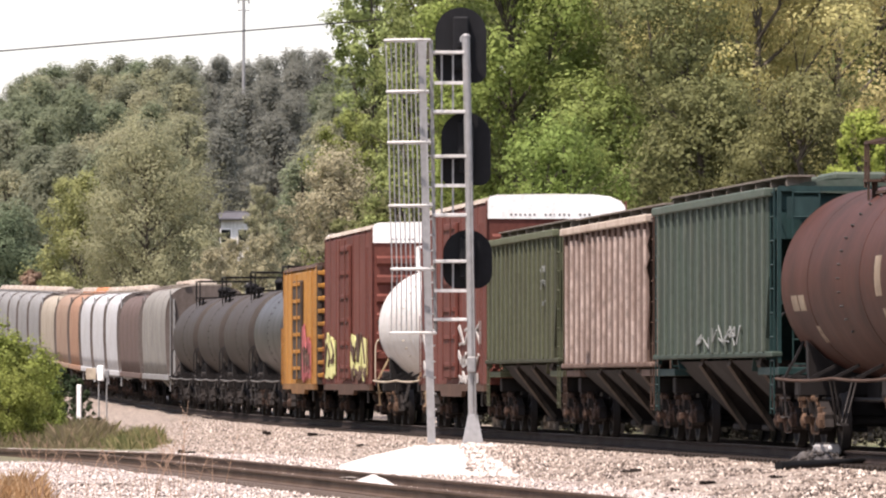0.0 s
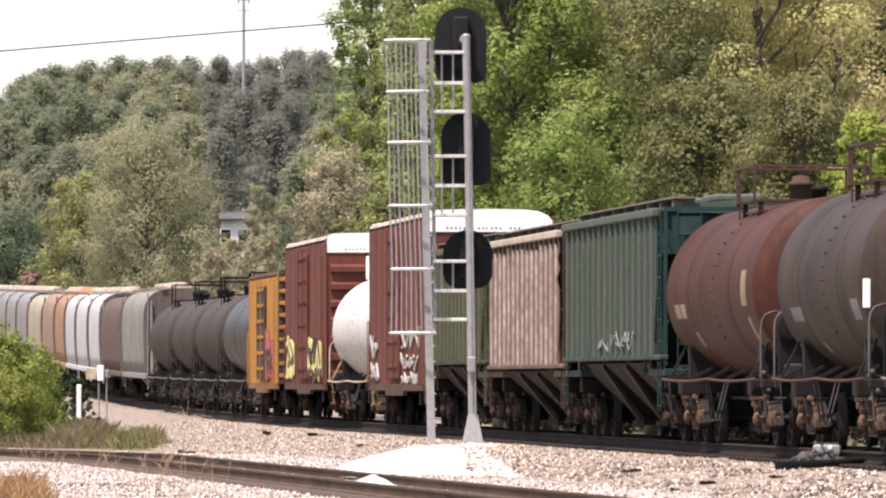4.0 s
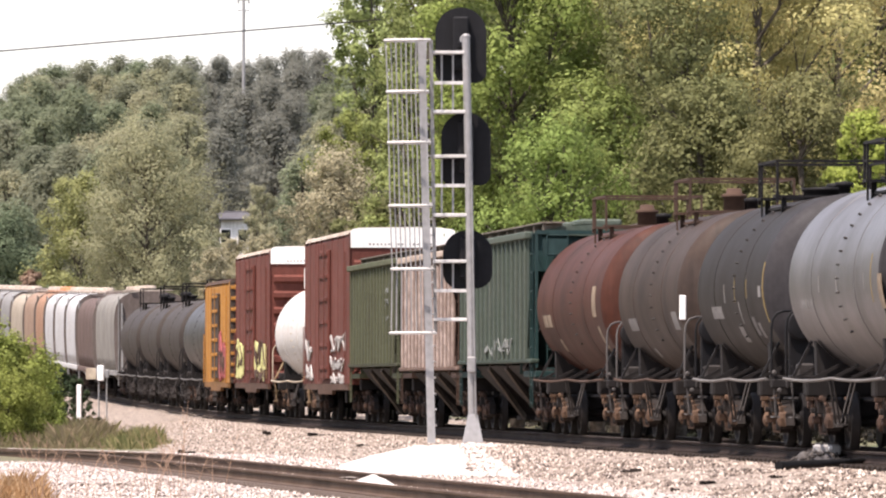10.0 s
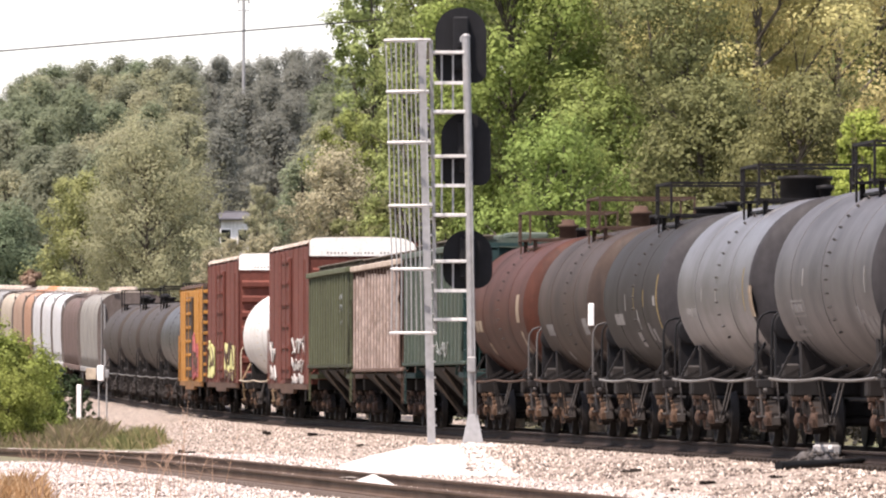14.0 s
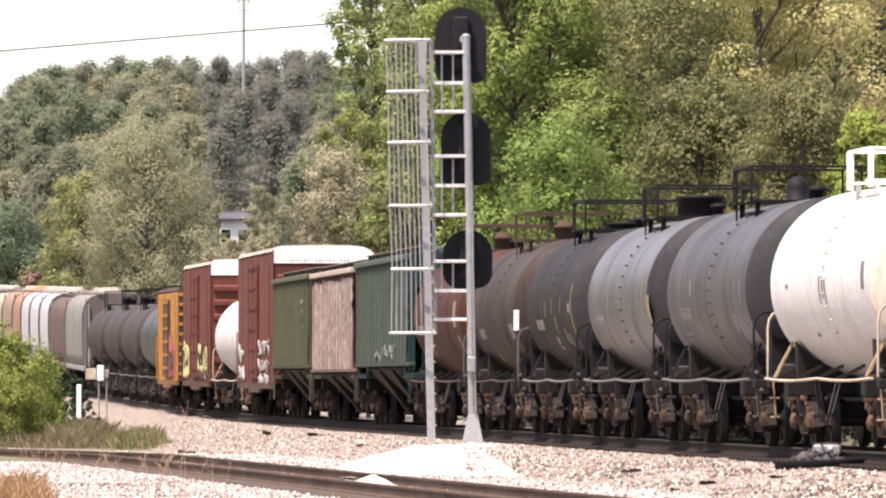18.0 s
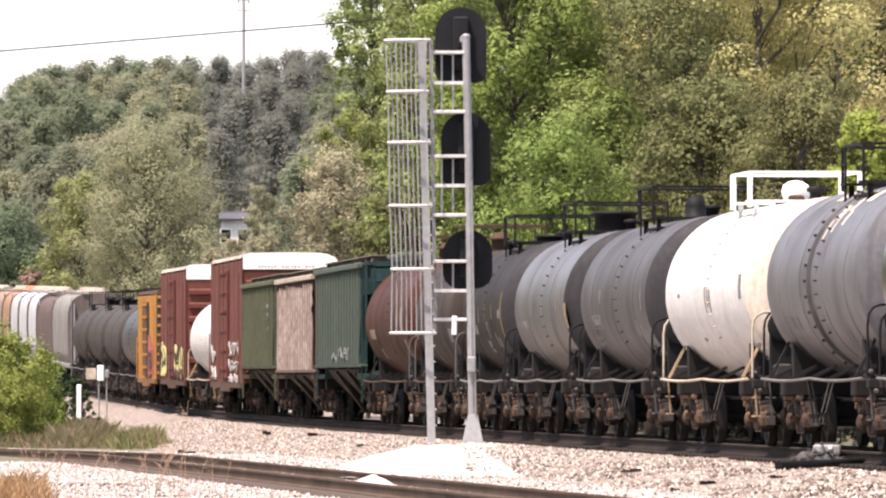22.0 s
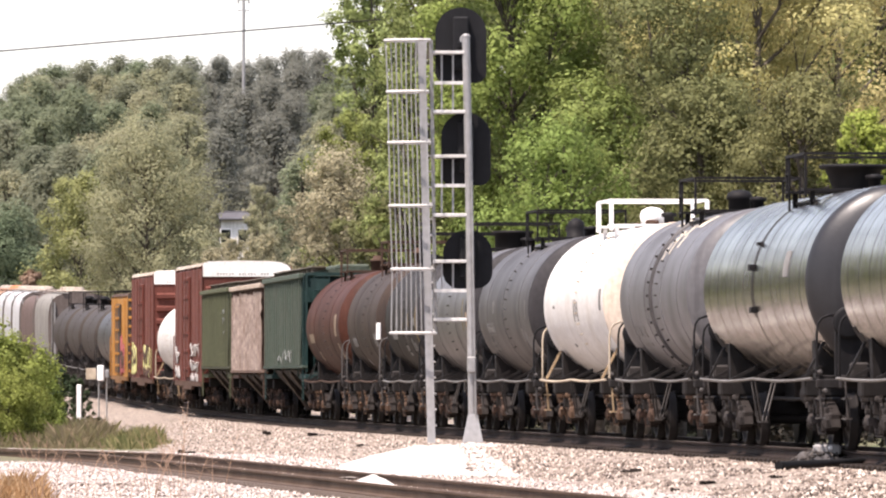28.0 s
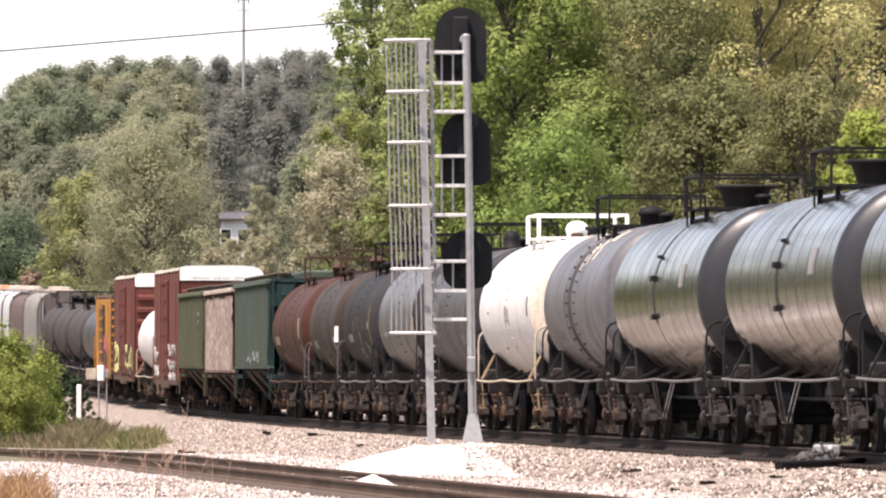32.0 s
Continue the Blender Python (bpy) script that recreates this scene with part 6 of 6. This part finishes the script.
L_redbud = leaf_mat("leaves_redbud", [(0.0, (0.17, 0.1, 0.075)), (0.5, (0.26, 0.165, 0.125)), (1.0, (0.36, 0.26, 0.2))], 0.4)
t = tree("tree", "small reddish-budded tree by the slope", 8.6, 1.3, 9000, 0.1, L_redbud, 55, low=0.4, lobes=14, trunk=0.12)
t.matrix_world = pose(at_view(62, 512), 512, -0.4)
t = tree("tree", "pale flowering shrub by the house", 11.2, 2.2, 10000, 0.09, L_blossom, 56, low=0.3, lobes=16, trunk=0.1, bare=0.35)
t.matrix_world = pose(at_view(455, 515), 515, -0.4)
plant(t, 392, 517, 60, 0.93, -0.4)
plant(t, 432, 516, 200, 0.97, -0.4)
plant(t, 372, 505, 310, 0.9, -0.4)

t = tree("tree", "thin budding tree before the white house", 14.5, 2.4, 5200, 0.11, L_hilltan, 57, low=0.3, lobes=26, trunk=0.12, soft=2.0)
t.matrix_world = pose(at_view(474, 580), 580, 0.6)
plant(t, 368, 572, 100, 0.92, 0.4)
plant(t, 446, 574, 220, 0.9, 0.4)

# woods on the hill; haze is put into their leaf colours
rh = random.Random(77)
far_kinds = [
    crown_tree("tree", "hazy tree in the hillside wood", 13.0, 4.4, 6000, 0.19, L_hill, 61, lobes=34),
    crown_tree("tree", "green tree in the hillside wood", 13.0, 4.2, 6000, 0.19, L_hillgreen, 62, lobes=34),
    crown_tree("pine_tree", "pine tree on the hillside with haze-paled needles", 13.0, 4.3, 6000, 0.18, L_hazepine, 63, lobes=44, low=0.2, flat=0.7),
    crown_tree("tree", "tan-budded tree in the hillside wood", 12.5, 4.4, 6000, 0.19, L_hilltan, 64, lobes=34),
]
for i, k in enumerate(far_kinds):
    k.matrix_world = pose(at_view(-190 - 90 * i, 700), 700, terrain(-45, 700))
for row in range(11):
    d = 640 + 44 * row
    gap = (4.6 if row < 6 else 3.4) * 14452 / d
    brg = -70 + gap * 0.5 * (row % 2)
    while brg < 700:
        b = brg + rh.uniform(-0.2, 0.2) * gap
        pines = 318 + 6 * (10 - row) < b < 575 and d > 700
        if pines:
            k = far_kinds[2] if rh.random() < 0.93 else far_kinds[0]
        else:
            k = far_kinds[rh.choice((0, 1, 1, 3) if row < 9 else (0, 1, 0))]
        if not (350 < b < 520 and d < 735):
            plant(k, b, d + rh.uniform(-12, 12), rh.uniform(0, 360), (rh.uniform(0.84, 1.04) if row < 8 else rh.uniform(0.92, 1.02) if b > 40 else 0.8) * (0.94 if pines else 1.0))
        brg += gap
# trees along the left of the line, beyond the view, added for tank reflections
side = tree("tree", "green broadleaf tree beside the line", 15.0, 4.4, 3000, 0.36, L_mid, 65, low=0.1, lobes=22, trunk=0.25)
side.matrix_world = pose(-52, 400, -0.6)
for i in range(26):
    d = 120 + 22 * i
    plant(side, 784 - (0.054 * d + 22 + rh.uniform(0, 8)) * 14452 / d, d, rh.uniform(0, 360), rh.uniform(1.1, 1.35))

# ---- beyond the woods: house, lamp tower, wire ----
C_slate = paint("slate_roof", (0.09, 0.088, 0.095), BLACKISH, 0.4, 0.8)


C_siding = paint("weathered_siding", (0.72, 0.71, 0.7), (0.25, 0.23, 0.21), 0.5, 0.8)


def house(label, brg, d, z, wide, wall_h, roof_h, wall_mat, windows):
    """Small gabled house, its eaves towards the line."""
    hs = thing("house", label, "house", m=pose(at_view(brg, d), d, z))
    w = wide / 2
    part("wall", Shape().prism([(-3.0, -3.0), (3.0, -3.0), (3.0, wall_h), (0.0, wall_h + roof_h - 0.1), (-3.0, wall_h)], -w, w), wall_mat, hs)
    for sg in (-1, 1):
        part("roof", Shape().quad((-w - 0.3, sg * 3.5, wall_h + 0.12), (w + 0.3, sg * 3.5, wall_h + 0.12), (w + 0.3, 0, wall_h + roof_h + 0.2), (-w - 0.3, 0, wall_h + roof_h + 0.2), 0.14), C_slate, hs)
    for x, zz in windows:
        f = part("window", Shape().box(x - 0.5, x + 0.5, -3.06, -2.95, zz, zz + 1.4, 0.01), M_white, hs)
        part("pane", Shape().box(x - 0.4, x + 0.4, -3.075, -3.055, zz + 0.1, zz + 1.3), M_lens, f)


house("white house with a dark roof half hidden among trees", 416, 690, 6.5, 2.2, 8.3, 0.5, C_siding, ((-0.7, 6.2), (0.75, 6.2), (-0.5, 3.4)))

tw = thing("lamp_tower", "tall grey steel pole with a crown of fittings", "tower", m=pose(at_view(431, 950), 950, 10.0))
part("pole", Shape().pipe([(0, 0, 0), (0, 0, 36.5)], 0.24, 10, 0.17), M_galv, tw)
for z in (34.5, 35.7):
    part("crossarm", Shape().beam((-0.7, 0, z), (0.7, 0, z), 0.13, 0.13), M_galv, tw)
for x in (-0.62, 0.05, 0.62):
    part("antenna", Shape().box(x - 0.1, x + 0.1, -0.2, 0.1, 35.3, 36.3, 0.03), M_galv, tw)
wr = Shape()
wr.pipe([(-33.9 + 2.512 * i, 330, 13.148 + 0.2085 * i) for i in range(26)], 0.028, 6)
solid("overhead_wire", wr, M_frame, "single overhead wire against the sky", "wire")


# ---- bush, weeds and dry grass ----
def tuft_field(name, label, cx, cy, rx, ry, n, h, mat, seed, z0, category="grass", blade=0.007):
    """Grass or weeds as thin upright blades."""
    rng = np.random.default_rng(seed)
    a, r = rng.random(n) * 2 * np.pi, np.sqrt(rng.random(n)) * (0.55 + 0.75 * rng.random(n) ** 2)
    brg, lvl = cx + rx * r * np.cos(a), cy + ry * r * np.sin(a)
    hh = h * (0.25 + 0.85 * rng.random(n) ** 1.5) * (1.05 - 0.45 * r ** 3) * (0.8 + 0.22 * np.sin(brg * 3.1 + seed) + 0.18 * np.sin(brg * 7.3 + lvl))
    lean = rng.normal(size=(n, 2)) * 0.3
    wd = blade * (0.7 + 0.6 * rng.random(n))
    V = np.zeros((n, 4, 3))
    V[:, 0] = np.stack([brg - wd, lvl, np.full(n, z0)], 1)
    V[:, 1] = np.stack([brg + wd, lvl, np.full(n, z0)], 1)
    V[:, 2] = np.stack([brg + wd * 0.8 + lean[:, 0] * hh * 0.4, lvl + lean[:, 1] * hh * 0.4, z0 + hh * 0.6], 1)
    V[:, 3] = np.stack([brg + lean[:, 0] * hh, lvl + lean[:, 1] * hh, z0 + hh], 1)
    me = bpy.data.meshes.new(name)
    me.vertices.add(4 * n)
    me.vertices.foreach_set("co", V.reshape(-1, 3).ravel())
    me.loops.add(4 * n)
    me.loops.foreach_set("vertex_index", np.arange(4 * n))
    me.polygons.add(n)
    me.polygons.foreach_set("loop_start", np.arange(0, 4 * n, 4))
    me.materials.append(mat)
    me.update(calc_edges=True)
    return tagged(new(name, me), label, category, kind="stuff")


# two rows of dark leaves added to imitate shade seen under the cars
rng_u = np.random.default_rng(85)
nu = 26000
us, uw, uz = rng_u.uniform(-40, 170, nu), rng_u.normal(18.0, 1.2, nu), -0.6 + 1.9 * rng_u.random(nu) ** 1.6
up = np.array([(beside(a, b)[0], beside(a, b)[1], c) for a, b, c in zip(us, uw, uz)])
tagged(new("undergrowth", leaf_mesh("undergrowth", up, 0.09, L_shadeleaf, rng_u, rng_u.normal(size=(nu, 3)))), "dark leaves added at the wood's foot to darken under the cars", "undergrowth", kind="stuff")
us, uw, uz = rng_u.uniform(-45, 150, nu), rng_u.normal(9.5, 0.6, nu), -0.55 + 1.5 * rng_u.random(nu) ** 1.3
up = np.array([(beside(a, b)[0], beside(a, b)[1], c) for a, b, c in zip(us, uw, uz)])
tagged(new("undergrowth", leaf_mesh("undergrowth", up, 0.11, L_shadebrush, rng_u, rng_u.normal(size=(nu, 3)))), "low dark leaves standing in for shade beyond the main track", "undergrowth", kind="stuff")
bush = tree("bush", "leafy green bush beside the ballast", 2.9, 1.75, 14000, 0.052, L_bush, 71, low=0.1, lobes=18, trunk=0.05)
bush.matrix_world = pose(at_view(10, 216), 216, -0.6)
plant(bush, -80, 217, 90, 1.1, -0.6)
plant(bush, 66, 219, 200, 0.6, -0.6)
plant(bush, 22, 213, 290, 0.64, -0.6)
tuft_field("weeds", "tall weeds turning dry beside the ballast", at_view(135, 216), 216, 1.95, 9, 15000, 0.66, L_dryweed, 81, -0.64, "weeds", 0.005)
tuft_field("weeds", "low green weeds in the gravel", at_view(240, 212), 212, 1.0, 8, 4500, 0.5, L_weed, 82, -0.62, "weeds", 0.005)
# shrubs added in place of the dark shade beside the post
shrub = tree("bush", "dark added shrub standing in for shade by the post", 1.9, 0.75, 3500, 0.05, L_shadeleaf, 72, low=0.05, lobes=12, trunk=0.04)
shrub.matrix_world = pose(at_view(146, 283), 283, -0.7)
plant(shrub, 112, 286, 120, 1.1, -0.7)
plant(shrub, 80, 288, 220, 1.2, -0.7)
tuft_field("dry_grass", "clump of dry straw-coloured grass", at_view(10, 112), 112, 0.8, 3.0, 5200, 0.42, L_straw, 83, -0.66, "grass", 0.004)
M_stem = paint("dry_stem", (0.3, 0.2, 0.14), (0.15, 0.1, 0.07), 0.4, 0.8)
rs = random.Random(9)
stalks = [(318, 112, 1.2, 0.12), (330, 112, 1.05, -0.05), (305, 113, 0.9, -0.25), (395, 110, 0.75, 0.2)]
stalks += [(rs.uniform(60, 420), rs.uniform(104, 116), rs.uniform(0.45, 0.85), rs.uniform(-0.35, 0.35)) for _ in range(26)]
for brg, d, hgt, ln in stalks:
    st = Shape().pipe([(0, 0, -0.64), (ln * 0.3, 0, hgt * 0.4 - 0.5), (ln, 0, hgt - 0.4)], 0.006, 5, 0.003)
    for k in range(3):
        f = 0.45 + 0.18 * k
        st.pipe([(ln * f, 0, hgt * f - 0.4), (ln * f + (0.1 if k % 2 else -0.1), 0.05, hgt * (f + 0.14) - 0.4)], 0.003, 4, 0.0015)
    o = solid("weed_stalk", st, M_stem, "dry reddish weed stalk in gravel", "weed", "weed stalks")
    o.matrix_world = pose(at_view(brg, d), d, 0)


# ---- loose stones and old timbers on the ballast ----
def stones(name, label, line, s0, s1, w0, w1, n, mat, seed, zf, size=(0.017, 0.042)):
    rng = np.random.default_rng(seed)
    base = np.array([(1, 0, 0), (-1, 0, 0), (0, 1, 0), (0, -1, 0), (0, 0, 1), (0, 0, -1)], float)
    tri = np.array([(0, 2, 4), (2, 1, 4), (1, 3, 4), (3, 0, 4), (2, 0, 5), (1, 2, 5), (3, 1, 5), (0, 3, 5)])
    V = np.zeros((n, 6, 3))
    for i in range(n):
        s, w = rng.uniform(s0, s1), rng.uniform(w0, w1)
        V[i] = base * rng.uniform(*size) * rng.uniform(0.6, 1.3, (6, 3)) + rng.normal(size=(6, 3)) * 0.006 + np.array(line(s, w, zf(w)))
    F = (tri[None] + 6 * np.arange(n)[:, None, None]).reshape(-1, 3)
    me = bpy.data.meshes.new(name)
    me.vertices.add(6 * n)
    me.vertices.foreach_set("co", V.reshape(-1, 3).ravel())
    me.loops.add(3 * len(F))
    me.loops.foreach_set("vertex_index", F.ravel())
    me.polygons.add(len(F))
    me.polygons.foreach_set("loop_start", np.arange(0, 3 * len(F), 3))
    me.materials.append(mat)
    me.update(calc_edges=True)
    return tagged(new(name, me), label, "gravel", kind="stuff")


def stone_mat(name, k):
    m, n, l = tree_of(name)
    geo = n.new("ShaderNodeNewGeometry")
    c = ramp(n, l, geo.outputs["Random Per Island"], [(f, tuple(v * q for v, q in zip(rgb, k))) for f, rgb in [(0.0, (0.03, 0.022, 0.018)), (0.25, (0.11, 0.083, 0.068)), (0.6, (0.25, 0.2, 0.164)), (0.82, (0.41, 0.345, 0.292)), (1.0, (0.62, 0.55, 0.485))]])
    l.new(c, n["Principled BSDF"].inputs["Base Color"])
    n["Principled BSDF"].inputs["Roughness"].default_value = 0.9
    return m


M_stone = stone_mat("loose_stone", (0.84, 0.83, 0.82))
M_stone2 = stone_mat("pale_loose_stone", (1.22, 1.24, 1.28))
M_stone4 = stone_mat("mound_stone", (1.45, 1.5, 1.58))
M_stone3 = stone_mat("oily_stone", (0.12, 0.12, 0.125))
pw, pz = [p[0] for p in PROF], [p[1] for p in PROF]
nw, nz = [p[0] for p in NPROF], [p[1] for p in NPROF]
stones("loose_ballast", "loose crushed stones on the main track's shoulder", beside, -45, 130, -6.5, -1.45, 45000, M_stone, 91, lambda w: float(np.interp(w, pw, pz)))
stones("loose_ballast", "loose crushed stones round the near track", near, 42, 130, -8.5, 3.5, 46000, M_stone2, 92, lambda w: float(np.interp(w, nw, nz)), (0.013, 0.031))
stones("oily_stones", "dark oil-soaked stones round the track fitting", lambda u, v, z_: (5.78 + 0.55 * u, 125.5 + 1.5 * v, -0.25 + 0.24 * max(0.0, 1 - u * u - v * v) + z_), -1.0, 1.0, -1.0, 1.0, 260, M_stone3, 94, lambda w: 0.0, (0.02, 0.05))
stones("mound_stones", "loose pale stones on the mound", lambda s_, w_, z_: (0.28 + 2.45 * s_ * math.cos(w_), 145.5 + 17.0 * s_ * math.sin(w_), -0.1 - 0.62 * max(0, s_ - 0.3) ** 1.15 + z_), 0.05, 1.0, -1.5, 1.3, 9000, M_stone4, 93, lambda w: 0.0, (0.018, 0.045))
stones("mound_stones", "pinkish ballast stones strewn over the side of the mound", lambda s_, w_, z_: (0.28 + 2.55 * s_ * math.cos(w_), 145.5 + 17.7 * s_ * math.sin(w_), -0.1 - 0.62 * max(0, s_ - 0.3) ** 1.15 + z_), 0.3, 1.08, -1.15, 0.6, 8000, M_stone, 95, lambda w: 0.0, (0.02, 0.045))
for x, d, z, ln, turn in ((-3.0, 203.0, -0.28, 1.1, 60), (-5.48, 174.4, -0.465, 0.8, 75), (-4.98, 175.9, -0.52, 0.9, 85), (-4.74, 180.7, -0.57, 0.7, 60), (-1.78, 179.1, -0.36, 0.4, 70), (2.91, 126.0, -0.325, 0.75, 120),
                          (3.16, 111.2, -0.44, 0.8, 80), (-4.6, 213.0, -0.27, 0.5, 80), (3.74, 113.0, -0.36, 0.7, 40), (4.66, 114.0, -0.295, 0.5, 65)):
    lumber = Shape()
    for k in range(4):
        a, b = (-0.5 + k / 4) * ln, (-0.5 + (k + 1.15) / 4) * ln
        h, e = 0.018 + 0.012 * ((k * 7 + int(ln * 10)) % 3), 0.012 * math.sin(3 * k + ln)
        lumber.box(a, b, e - 0.028, e + 0.028, -0.02, h, 0.006)
    o = solid("old_timber", lumber, M_tie_dark, "weathered dark piece of old tie on the gravel", "timber", "old timbers")
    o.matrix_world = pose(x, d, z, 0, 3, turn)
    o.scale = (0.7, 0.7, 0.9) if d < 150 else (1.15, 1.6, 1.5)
ties("main_ties", beside, 0.0, -24, 300, 0.55, "creosoted wooden ties under the main track")
ties("near_ties", near, -0.75, 30, 240, 0.55, "old wooden ties under the near track")


# ---- what moves ----
def motions():
    for car, s in CARS:
        walk(car, [(t, car_pose(s + travel(t))) for t in (0, 4, 8, 12, 16, 20, 24, 28, 32)])
    for w in WHEELS:
        at = w.location.copy()
        rows = []
        for k in range(241):
            t = k * 4 / 30
            rows.append((min(t, 32.0), Matrix.Translation(at) @ Matrix.Rotation(-travel(t) / WR, 4, 'Y')))
        walk(w, rows)


motions()
